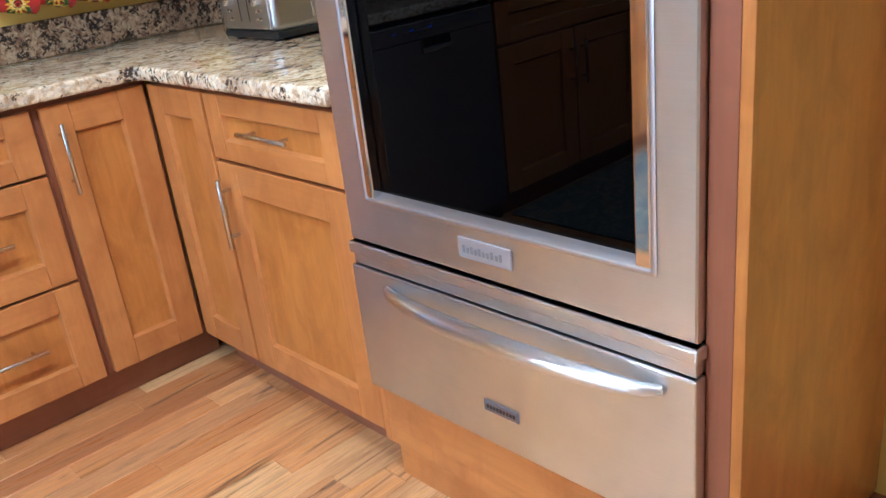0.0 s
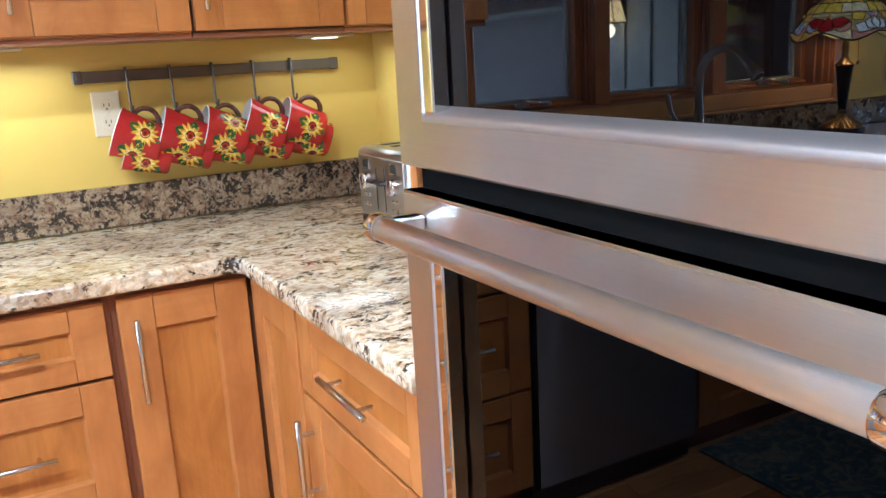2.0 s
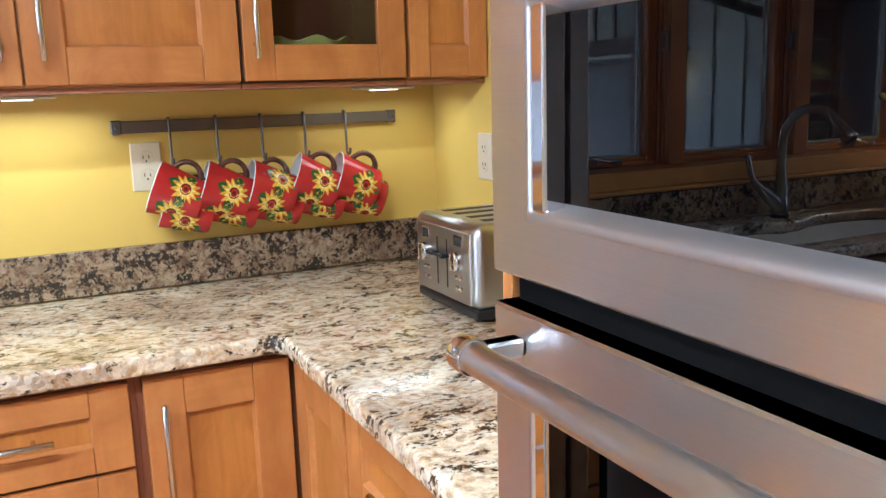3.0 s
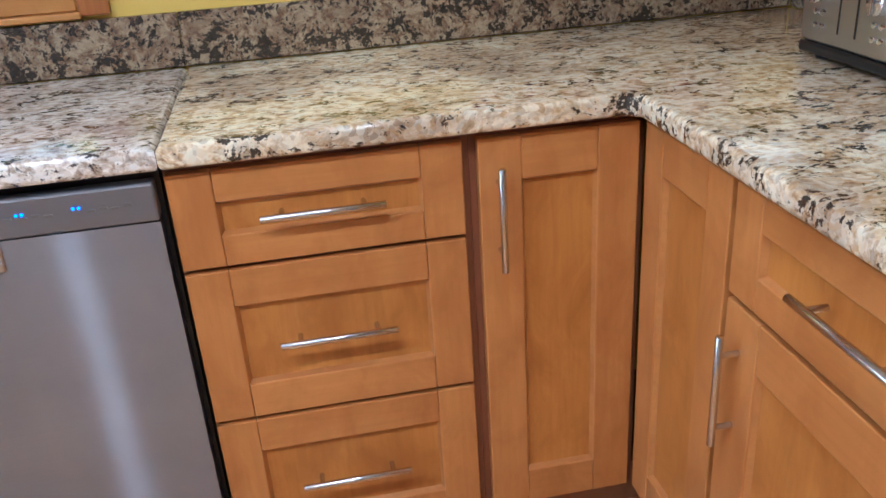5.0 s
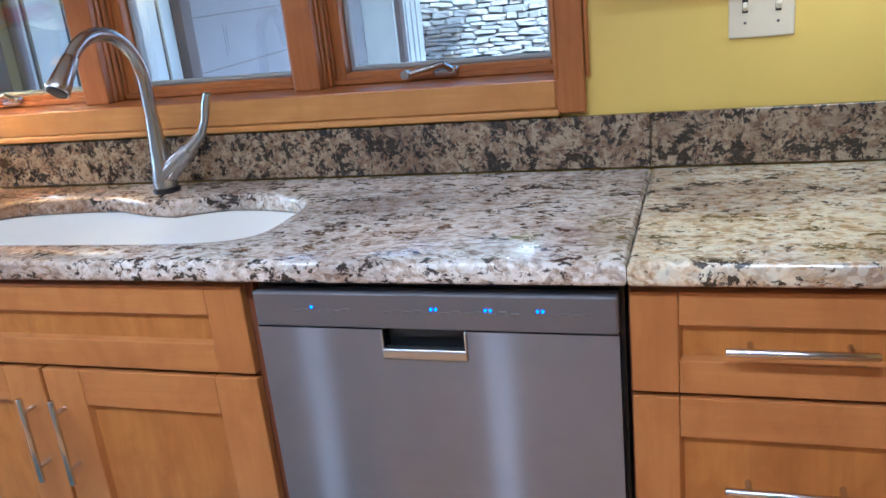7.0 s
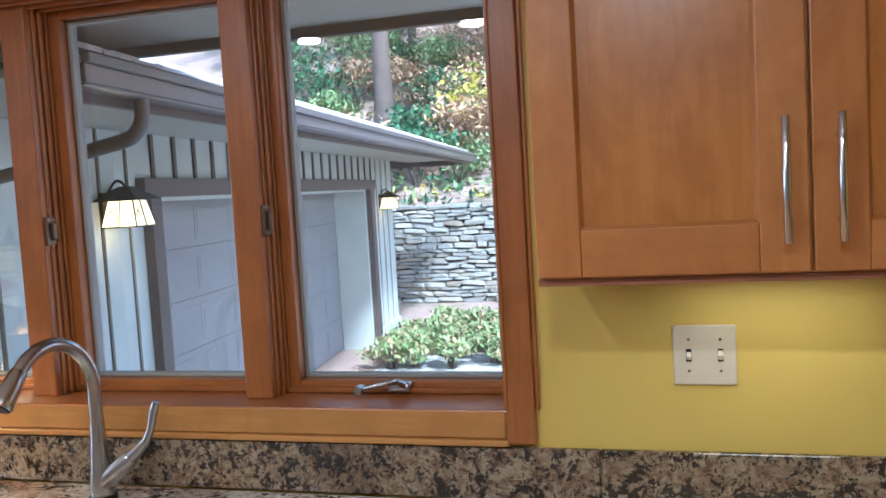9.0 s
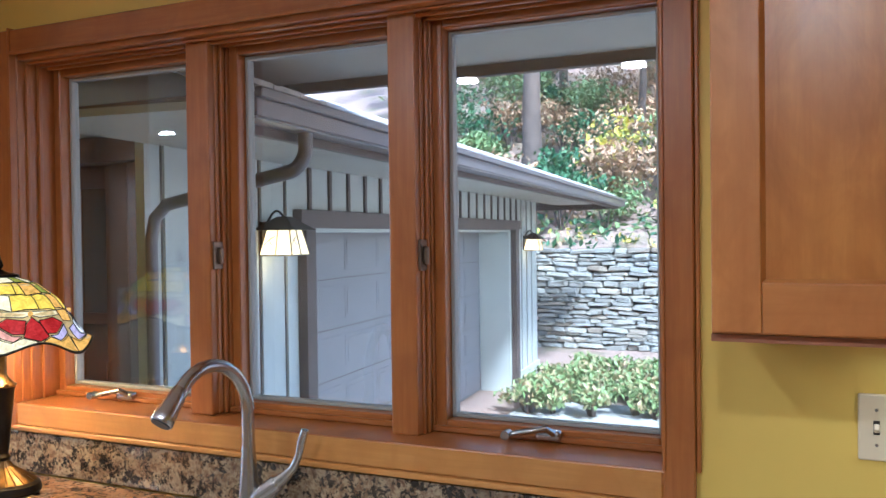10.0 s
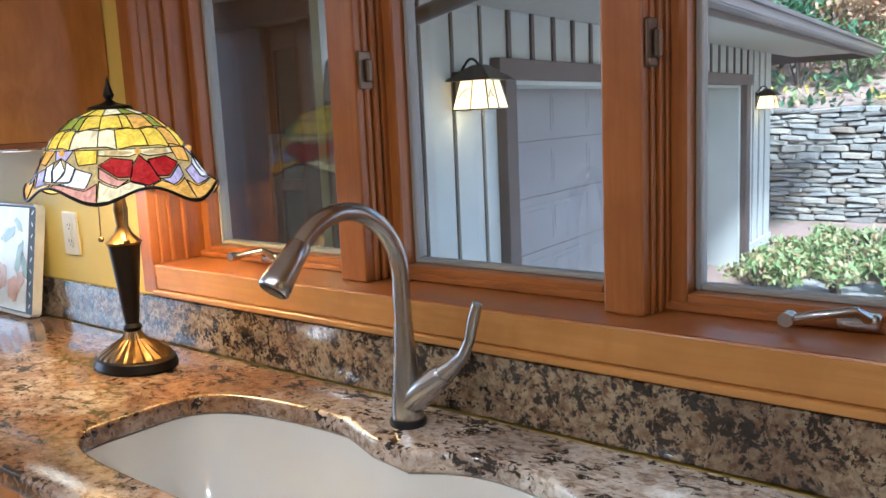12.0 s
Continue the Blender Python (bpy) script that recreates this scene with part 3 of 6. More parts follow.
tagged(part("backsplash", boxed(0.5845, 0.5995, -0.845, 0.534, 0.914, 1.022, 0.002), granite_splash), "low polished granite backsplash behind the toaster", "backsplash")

# undermount sink
bm = bmesh.new()
rings = []
for grow, z in ((0.012, 0.8755), (0.006, 0.8755), (0.004, 0.86), (-0.012, 0.72), (-0.05, 0.69), (-0.12, 0.683)):
    rings.append([bm.verts.new((x, y, z)) for x, y in sink_outline(grow)])
for a, b in zip(rings, rings[1:]):
    for k in range(len(a)):
        bm.faces.new((a[k], a[(k + 1) % len(a)], b[(k + 1) % len(a)], b[k]))
bm.faces.new(rings[-1])
sink = thing("kitchen_sink", (0, 0, 0), "white enamel undermount sink with curved back edge", "sink")
part("basin", bm, white_ceramic, sink, "", 60)
part("drain", moved(lathe(bmesh.new(), [(0.001, 0.004), (0.03, 0.003), (0.045, 0.005), (0.047, 0.001), (0.001, 0.0005)], 32), Matrix.Translation((-1.83, 0.24, 0.6835))), chrome, sink, "polished drain", True)

# ---- faucet ----
fx, fy = -1.822, 0.445
fau = thing("kitchen_faucet", (fx, fy, 0.914), "brushed nickel pull-down faucet with high arc spout and side lever", "faucet")
part("base_ring", lathe(bmesh.new(), [(0.001, 0), (0.030, 0), (0.031, 0.003), (0.030, 0.010), (0.027, 0.012), (0.001, 0.012)], 32), black_plastic, fau, "black base ring", True)
part("body", lathe(bmesh.new(), [(0.001, 0.0125), (0.0265, 0.0125), (0.0262, 0.03), (0.022, 0.07), (0.0175, 0.13), (0.0155, 0.17), (0.001, 0.17)], 32), nickel, fau, "", True)
dx, dy = Vector((-0.13, -0.99)).normalized()
pts = [(0, 0, 0.165), (0, 0, 0.22)]
R = 0.106
for k in range(0, 23):
    a = math.radians(180 - k * 6.3)
    pts.append((dx * (R + R * math.cos(a)), dy * (R + R * math.cos(a)), 0.242 + 1.12 * R * math.sin(a)))
part("spout", tube(bmesh.new(), pts, 0.0145, 20), nickel, fau, "", 60)
e = Vector(pts[-1])
t = (e - Vector(pts[-2])).normalized()
part("spray_head", tube(bmesh.new(), [e - t * 0.004, e - t * 0.003, e + t * 0.026, e + t * 0.056, e + t * 0.073, e + t * 0.076], [0.0155, 0.0165, 0.019, 0.0225, 0.0245, 0.0225], 24), nickel, fau, "flared spray head", 50)
part("spray_face", tube(bmesh.new(), [e + t * 0.0762, e + t * 0.078], 0.020, 24), black_plastic, fau, "dark spray face")
hx, hy = 1.06 * Vector((0.99, 0.13)).normalized()
part("valve", tube(bmesh.new(), [(0.004, 0, 0.035), (hx * 0.03, hy * 0.03, 0.06), (hx * 0.066, hy * 0.066, 0.092), (hx * 0.070, hy * 0.070, 0.0955)], [0.023, 0.0225, 0.020, 0.017], 24), nickel, fau, "", 50)
part("lever", tube(bmesh.new(), [(hx * 0.066, hy * 0.066, 0.092), (hx * 0.085, hy * 0.085, 0.108), (hx * 0.104, hy * 0.104, 0.128), (hx * 0.116, hy * 0.116, 0.155), (hx * 0.124, hy * 0.124, 0.190), (hx * 0.131, hy * 0.131, 0.212)], [0.017, 0.013, 0.0095, 0.0085, 0.010, 0.0085], 20), nickel, fau, "curved lever", 60)


# ---- dishwasher ----
dw = thing("dishwasher", (-1.362, -0.012, 0), "stainless steel dishwasher with recessed pocket handle and blue indicator lights", "dishwasher")
W = 0.594
part("body", boxed(-0.006, W + 0.006, 0.035, 0.53, 0.02, 0.872), black_plastic, dw, "black body and side gaps")
bm = bmesh.new()
px0, px1, pz0, pz1 = 0.224, 0.358, 0.752, 0.7935
vs = [bm.verts.new((x, 0.0, z)) for x, z in ((0, 0.10), (W, 0.10), (W, 0.7945), (px1, 0.7945), (px1, pz0), (px0, pz0), (px0, 0.7945), (0, 0.7945))]
face = bm.faces.new(vs)
out = bmesh.ops.extrude_face_region(bm, geom=[face])
bmesh.ops.translate(bm, verts=[g for g in out["geom"] if isinstance(g, bmesh.types.BMVert)], vec=(0, 0.03, 0))
part("door", bm, steel_x, dw, "brushed stainless door panel")
bm = bmesh.new()
box(bm, px0, px1, 0.028, 0.034, pz0, pz1)
part("pocket", bm, black_plastic, dw, "dark handle pocket")
bm = bmesh.new()
box(bm, px0 - 0.004, px1 + 0.004, -0.006, 0.012, pz0 - 0.006, pz0 + 0.012, 0.004, 0, 3)
box(bm, px0 - 0.004, px0, -0.004, 0.01, pz0 + 0.008, pz1 + 0.001, 0.001)
box(bm, px1, px1 + 0.004, -0.004, 0.01, pz0 + 0.008, pz1 + 0.001, 0.001)
part("pocket_lip", bm, bezel_steel, dw, "bright steel pocket lip")
part("control_panel", boxed(0, W, -0.001, 0.03, 0.796, 0.857, 0.004, 0, 2), panel_grey, dw, "grey control strip")
for x in (0.105, 0.313, 0.400, 0.480):
    for s in ((-0.004, 0.004) if x > 0.11 else (0,)):
        part("indicator_light", boxed(x + s - 0.0016, x + s + 0.0016, -0.0028, -0.0011, 0.830, 0.8335), led_blue, dw, "lit blue indicator")
for x0, n in ((0.072, 6), (0.230, 5), (0.325, 4), (0.40, 3), (0.495, 4)):
    for k in range(n):
        x = x0 + k * 0.0175
        part("button_mark", boxed(x, x + 0.011, -0.0026, -0.0012, 0.8235 + 0.002 * (k % 2), 0.8275 + 0.003 * (k % 2)), print_grey, dw)
part("toe_panel", boxed(0, W, 0.06, 0.075, 0.005, 0.098), black_plastic, dw)

# ---- oven tower ----
oy0, oy1 = -0.846, -1.705
tower = thing("oven_cabinet", EAST(oy0), "tall honey maple oven tower cabinet", "cabinet")
TW = oy0 - oy1
bm = bmesh.new()
box(bm, 0, 0.018, 0.0, 0.597, 0.10, 2.28, 0.001)
box(bm, 0.001, 0.017, 0.04, 0.597, 0.0, 0.0995)
part("side_panel", bm, [maple_z], tower)
part("side_panel", boxed(TW - 0.018, TW, 0.0, 0.597, 0.0, 2.28, 0.001), [maple_panel], tower)
part("face_stile", boxed(TW - 0.060, TW - 0.0181, 0.0, 0.02, 0.10, 2.28, 0.001), stain_z, tower)
part("back", boxed(0.0181, TW - 0.0181, 0.58, 0.597, 0.0, 2.28), stain_z, tower)
part("top_panel", boxed(0.0185, TW - 0.0601, 0.0, 0.57, 1.78, 2.28, 0.001), [maple_z], tower)
bm = bmesh.new()
box(bm, 0.0185, TW - 0.0601, 0.0, 0.02, 0.10, 0.262, 0.001, 0)
part("lower_rail", bm, [maple_x], tower, "plain maple rail under the warming drawer")
part("lower_panel", boxed(0.095, TW - 0.10, -0.006, -0.0005, 0.15, 0.258, 0.002), [maple_x], tower)
part("toe_kick", boxed(0.0185, TW - 0.0185, 0.022, 0.036, 0.0, 0.099), [maple_x], tower)

oven = thing("wall_oven", EAST(-0.866), "stainless steel wall oven with black glass doors and bar handle", "oven")
OW = 0.778


def framed_door(parent, name, z0, z1, gx0, gx1, gz0, gz1, label, glass):
    """Steel door with a window opening, chrome bezel and black glass."""
    bm = bmesh.new()
    f = -0.022
    lips = ((0.0, 0.02), (0.0, f + 0.003), (0.003, f))
    outer = [[bm.verts.new(p) for p in ((i_, y_, z0 + i_), (OW - i_, y_, z0 + i_), (OW - i_, y_, z1 - i_), (i_, y_, z1 - i_))] for i_, y_ in lips]
    inner = [[bm.verts.new(p) for p in ((gx0, y_, gz0), (gx1, y_, gz0), (gx1, y_, gz1), (gx0, y_, gz1))] for y_ in (f, 0.02)]
    loops = outer + inner
    for a, b in zip(loops, loops[1:] + loops[:1]):
        for k in range(4):
            bm.faces.new((a[k], a[(k + 1) % 4], b[(k + 1) % 4], b[k]))
    d = part(name, bm, steel_y, parent, label)
    bm = bmesh.new()
    rings = []
    for inset, y, r in ((-0.006, f - 0.0015, 0.006), (0.000, f - 0.0035, 0.005), (0.004, f - 0.001, 0.004), (0.008, f + 0.018, 0.003), (0.012, f + 0.024, 0.003)):
        ring = []
        ax0, ax1, az0, az1 = gx0 + inset, gx1 - inset, gz0 + inset, gz1 - inset
        for cx, cz, a0 in ((ax1 - r, az1 - r, 0), (ax0 + r, az1 - r, 90), (ax0 + r, az0 + r, 180), (ax1 - r, az0 + r, 270)):
            for k in range(6):
                a = radians(a0 + 18 * k)
                ring.append(bm.verts.new((cx + r * math.cos(a), y, cz + r * math.sin(a))))
        rings.append(ring)
    for a, b in zip(rings, rings[1:]):
        for k in range(24):
            bm.faces.new((a[k], a[(k + 1) % 24], b[(k + 1) % 24], b[k]))
    part("bezel", bm, bezel_steel, d, "polished bezel round the glass", 50)
    part("side_strip", boxed(gx0 + 0.003, gx0 + 0.024, f - 0.002, f + 0.0215, gz0 + 0.003, gz1 - 0.003, 0.003, 0, 2), chrome, d, "polished strip beside the glass")
    part("side_strip", boxed(gx1 - 0.030, gx1 - 0.003, f - 0.002, f + 0.0215, gz0 + 0.003, gz1 - 0.003, 0.003, 0, 2), chrome, d, "polished strip beside the glass")
    part("glass", boxed(gx0 + 0.010, gx1 - 0.010, f + 0.022, f + 0.030, gz0 + 0.010, gz1 - 0.010), glass, d, "black oven glass")
    return d


def oven_handle(d, z, x0, x1, y=-0.078, r=0.0145):
    h = part("handle", tube(bmesh.new(), [(x0, y, z), (x1, y, z)], r, 28), steel_y, d, "round satin steel bar handle", 50)
    return h


lower = framed_door(oven, "lower_door", 0.612, 1.162, 0.070, 0.710, 0.708, 1.094, "brushed stainless oven door", black_gloss)
oven_handle(lower, 1.130, 0.063, 0.673)
for x, s in ((0.018, -1), (0.673, 1)):
    bm = bmesh.new()
    a, b = (x + 0.020, x + 0.0449) if s < 0 else (x + 0.0001, x + 0.026)
    tube(bm, [(a, -0.078, 1.130), (a + 0.003, -0.078, 1.130), (b - 0.002, -0.078, 1.130), (b, -0.078, 1.130)], [0.016, 0.0175, 0.0175, 0.0165], 28)
    part("end_cap", bm, chrome, lower, "ribbed polished end cap", 40)
    bm = bmesh.new()
    box(bm, min(a, b) + 0.002, max(a, b) - 0.002, -0.078, -0.0225, 1.121, 1.139, 0.003)
    part("handle_post", bm, steel_y, lower)
    if s > 0:
        bm = tube(bmesh.new(), [(b + 0.0001, -0.078, 1.130), (b + 0.002, -0.078, 1.130)], [0.0125, 0.0115], 24)
        part("cap_disc", bm, red_knob, lower, "round red enamel medallion", 40)
        part("cap_centre", tube(bmesh.new(), [(b + 0.0021, -0.078, 1.130), (b + 0.0032, -0.078, 1.130)], [0.004, 0.0035], 16), chrome, lower)
bm = boxed(0.318, 0.318 + 0.122, -0.0265, -0.0221, 0.645, 0.683, 0.0012)
badge = part("badge", bm, material("satin_badge_metal", (0.42, 0.42, 0.44), 0.4, 0.6), lower, "plain rectangular maker's badge")
for k, x in enumerate(-0.027 + x_ for x_ in (0.356, 0.3655, 0.3745, 0.3835, 0.3925, 0.402, 0.411, 0.4215, 0.432, 0.4415)):
    part("badge_mark", boxed(x, x + 0.0062, -0.0272, -0.0267, 0.656 + (0.0 if k in (0, 2, 4, 7, 9) else 0.0), 0.670 if k in (0, 2, 4, 7, 9) else 0.6665), print_grey, badge)
upper = framed_door(oven, "upper_door", 1.193, 1.505, 0.070, 0.722, 1.254, 1.436, "brushed stainless upper oven door", black_mirror)
part("vent_recess", boxed(0.006, OW - 0.006, 0.004, 0.03, 1.10, 1.24), dark_void, oven, "black vent gap between the doors")
part("control_panel", boxed(0, OW, -0.022, 0.02, 1.512, 1.70, 0.0025), black_gloss, oven, "black glass control panel")
part("top_trim", boxed(0, OW, -0.02, 0.02, 1.703, 1.775, 0.002), steel_y, oven)
part("cavity", boxed(0.004, OW - 0.004, 0.0205, 0.55, 0.28, 1.77), dark_void, oven, "dark oven housing")
bm = bmesh.new()
box(bm, -0.006, OW + 0.006, -0.030, 0.0, 0.582, 0.607, 0.005, 0, 3)
box(bm, 0.0, OW, -0.022, 0.015, 0.5575, 0.582, 0.001)
part("lower_trim", bm, steel_y, oven, "polished steel trim strip")

drawer = thing("warming_drawer", EAST(-0.866), "stainless steel warming drawer with an arched bar handle", "drawer")
part("drawer_front", boxed(-0.004, OW + 0.004, -0.030, -0.001, 0.268, 0.556, 0.004, 0, 2), steel_y, drawer)
pts, rad = [], []
for k in range(25):
    u = k / 24
    x = 0.105 + u * (0.728 - 0.105)
    bow = math.sin(math.pi * u)
    pts.append((x, -0.032 - 0.042 * bow ** 0.55, 0.525 - 0.0 * bow))
    rad.append(0.008 + 0.012 * bow ** 0.6)
part("handle", tube(bmesh.new(), pts, rad, 24), steel_y, drawer, "bowed steel bar handle", 70)
b2 = part("badge", boxed(0.348, 0.433, -0.033, -0.0302, 0.342, 0.366, 0.0008), print_grey, drawer, "small dark framed badge")
part("badge_plate", boxed(0.351, 0.430, -0.0338, -0.0331, 0.345, 0.363), panel_grey, b2)
for k in range(9):
    part("badge_mark", boxed(0.356 + k * 0.008, 0.3615 + k * 0.008, -0.0344, -0.0339, 0.350, 0.358), black_plastic, b2)


# ---- window ----
def frame_ring(bm, x0, x1, z0, z1, w, y0, y1, bevel=0.003):
    box(bm, x0, x0 + w, y0, y1, z0, z1, bevel, 1)
    box(bm, x1 - w, x1, y0, y1, z0, z1, bevel, 1)
    box(bm, x0 + w, x1 - w, y0 + 0.0005, y1 - 0.0005, z0, z0 + w, bevel, 0)
    box(bm, x0 + w, x1 - w, y0 + 0.0005, y1 - 0.0005, z1 - w, z1, bevel, 0)


win = tagged(thing("window_1", (0, 0, 0)), "wide three-light fir casement window with clear glass", "window", "", "structure")
for x0, x1 in ((-2.726, -2.672), (-0.935, -0.876)):
    part("casing", boxed(x0, x1, 0.532, 0.5505, 1.03, 2.115, 0.003), fir_z, win, "reddish stained fir casing")
part("casing", boxed(-2.6715, -0.9355, 0.5325, 0.5505, 2.05, 2.115, 0.003), fir_x, win)
for x0, x1 in ((-2.735, -2.727), (-0.875, -0.867), (-2.678, -2.671), (-0.936, -0.929)):
    part("bead", boxed(x0, x1, 0.528 if x0 > -2.7 and x0 < -0.9 else 0.538, 0.5505, 1.1, 2.12, 0.002, 0, 2), fir_z, win)
part("bead", boxed(-2.67, -0.937, 0.528, 0.534, 2.046, 2.056, 0.002, 0, 2), fir_x, win)
part("apron", boxed(-2.6715, -0.9355, 0.5325, 0.5505, 1.0405, 1.0985, 0.003), fir_lit, win, "golden fir apron, lamp glow put into its colour")
part("apron_moulding", boxed(-2.680, -0.930, 0.525, 0.5505, 1.026, 1.040, 0.004, 0, 3), fir_lit, win)
part("window_sill", boxed(-2.690, -0.912, 0.533, 0.70, 1.070, 1.0995, 0.004, 0, 2), fir_x, win)
part("jamb", boxed(-2.699, -2.668, 0.5506, 0.75, 1.0996, 2.05, 0.002), fir_z, win)
part("jamb", boxed(-0.938, -0.902, 0.5506, 0.75, 1.0996, 2.05, 0.002), fir_z, win)
part("head_jamb", boxed(-2.6675, -0.9385, 0.5506, 0.75, 2.035, 2.074, 0.002), fir_x, win)
for x0, x1 in ((-2.122, -2.052), (-1.545, -1.478)):
    m_ = part("mullion", boxed(x0, x1, 0.600, 0.745, 1.0996, 2.035, 0.004, 0, 2), fir_z, win)
    for s_, e_ in ((x0, -1), (x1, 1)):
        for y0, y1, w_ in ((0.622, 0.634, 0.005), (0.640, 0.652, 0.010), (0.658, 0.740, 0.0125)):
            part("stop_bead", boxed(min(s_, s_ + e_ * w_), max(s_, s_ + e_ * w_), y0, y1, 1.0997, 2.0348, 0.0025, 0, 2), fir_z, m_)
for x_, e_ in ((-2.668, 1), (-0.938, -1)):
    for y0, y1, w_ in ((0.575, 0.587, 0.006), (0.612, 0.624, 0.009)):
        part("stop_bead", boxed(min(x_, x_ + e_ * w_), max(x_, x_ + e_ * w_), y0, y1, 1.0997, 2.0348, 0.0025, 0, 2), fir_z, win)
for y0, y1, w_ in ((0.575, 0.587, 0.006), (0.612, 0.624, 0.009), (0.640, 0.652, 0.012)):
    part("stop_bead", boxed(-2.66, -0.946, y0, y1, 2.035 - w_, 2.0352, 0.0025, 0, 2), fir_x, win)
for i, (x0, x1) in enumerate(((-2.668, -2.133), (-2.041, -1.556), (-1.467, -0.938))):
    bm = bmesh.new()
    lo = 1.100
    box(bm, x0, x0 + 0.026, 0.668, 0.735, lo, 2.034, 0.003, 1)
    box(bm, x1 - 0.026, x1, 0.668, 0.735, lo, 2.034, 0.003, 1)
    box(bm, x0 + 0.026, x1 - 0.026, 0.6685, 0.7345, lo, lo + 0.026, 0.003, 0)
    box(bm, x0 + 0.026, x1 - 0.026, 0.6685, 0.7345, 2.008, 2.034, 0.003, 0)
    box(bm, x0 + 0.0, x1 - 0.0, 0.655, 0.668, lo, lo + 0.014, 0.003, 0)
    sash = part("window_frame", bm, [fir_x, fir_z], win, "fir sash frame")
    bm = bmesh.new()
    frame_ring(bm, x0 + 0.0262, x1 - 0.0262, lo + 0.0262, 2.0078, 0.009, 0.700, 0.728, 0.002)
    part("seal", bm, [weatherstrip, weatherstrip], sash, "grey glazing seal")
    part("pane", boxed(x0 + 0.034, x1 - 0.034, 0.711, 0.715, lo + 0.034, 2.0), window_glass, sash, "clear glass pane").visible_shadow = False
    if i != 1:
        xm = (x0 + x1) / 2 - 0.010
        bm = bmesh.new()
        box(bm, xm - 0.01, xm + 0.045, 0.640, 0.667, lo + 0.006, lo + 0.028, 0.006, 0, 2)
        tube(bm, [(xm + 0.03, 0.645, lo + 0.022), (xm + 0.02, 0.625, lo + 0.036), (xm - 0.04, 0.615, lo + 0.024), (xm - 0.062, 0.612, lo + 0.018)], [0.008, 0.007, 0.0065, 0.006], 10)
        tube(bm, [(xm - 0.062, 0.622, lo + 0.020), (xm - 0.062, 0.598, lo + 0.020)], 0.010, 12)
        part("crank_handle", bm, nickel, sash, "brushed metal casement crank", 50)
fir_lock = material("aged_bronze_lock", (0.20, 0.15, 0.11), 0.4, 0.8)
for x, z in ((-1.4775, 1.50), (-2.0515, 1.50)):
    bm = boxed(x, x + 0.006, 0.607, 0.652, z - 0.035, z + 0.035, 0.002)
    box(bm, x + 0.006, x + 0.016, 0.620, 0.634, z - 0.022, z + 0.020, 0.003)
    part("sash_lock", bm, fir_lock, win, "small bronze sash lock")


# ---- wall plates ----
def wall_plate(name, at, w, h, label, gang, switches):
    """at: lower left corner on the north wall."""
    x, z = at
    o = thing(name, (x, WALL_N, z), label, "switch" if switches else "outlet")
    part("plate", boxed(0, w, -0.007, 0, 0, h, 0.003, 0, 2), plate_white, o)
    for g in range(gang):
        cx = w * (g + 0.5) / gang
        if switches:
            part("slot", boxed(cx - 0.005, cx + 0.005, -0.0078, -0.0071, h / 2 - 0.012, h / 2 + 0.012), slot_dark, o)
            bm = boxed(-0.0045, 0.0045, -0.016, 0, -0.006, 0.006, 0.0015)
            moved(bm, pose(cx, -0.004, h / 2 + (0.004 if g else -0.004), 25 if g else -25, 0, 0))
            part("toggle", bm, plate_white, o)
        else:
            for s in (-1, 1):
                cz = h / 2 + s * 0.021
                bm = lathe(bmesh.new(), [(0.001, 0), (0.0165, 0), (0.016, 0.0015), (0.001, 0.0015)], 24)
                r = part("receptacle", moved(bm, pose(cx, -0.0071, cz, 90, 0, 0)), plate_white, o)
                for dx_ in (-0.0065, 0.0065):
                    part("slot", boxed(cx + dx_ - 0.001, cx + dx_ + 0.001, -0.0094, -0.0087, cz - 0.002, cz + 0.006), slot_dark, r)
                part("slot", boxed(cx - 0.002, cx + 0.002, -0.0094, -0.0087, cz - 0.010, cz - 0.006), slot_dark, r)
        for s in (-1, 1):
            zz = h / 2 + s * (0.030 if switches else 0.0)
            if switches or s > 0:
                part("screw", moved(lathe(bmesh.new(), [(0.0005, 0), (0.003, 0), (0.0025, 0.001), (0.0005, 0.001)], 10), pose(cx, -0.0071, zz, 90, 0, 0)), plate_white if not switches else nickel, o)
    return o


wall_plate("light_switch", (-0.608, 1.151), 0.114, 0.114, "almond double toggle switch plate on the yellow wall", 2, True)
wall_plate("power_outlet", (-0.198, 1.151), 0.070, 0.114, "almond duplex power outlet on the yellow wall", 1, False)
wall_plate("power_outlet", (-3.112, 1.092), 0.074, 0.114, "almond duplex power outlet beside the window", 1, False)
o = wall_plate("power_outlet", (0, 0), 0.070, 0.114, "almond power outlet above the toaster", 1, False)
o.matrix_world = pose(WALL_E, 0.29, 1.145, 0, 0, -90)

# ---- mug rail and mugs ----
rail = thing("mug_rail", (-0.235, 0.535, 1.302), "dark pewter flat bar rail with hooks on the yellow wall", "hanging rail")
part("bar", boxed(0, 0.712, -0.003, 0.003, -0.0145, 0.0145, 0.001), iron, rail)
for x in (0.0, 0.690):
    bm = boxed(x, x + 0.022, -0.006, 0.0145, -0.0165, 0.0165, 0.002)
    box(bm, x + 0.007, x + 0.015, -0.0085, -0.0055, -0.004, 0.004, 0.001)
    part("bracket", bm, iron, rail)
HOOKS = [-0.107 + 0.110 * k for k in range(5)]
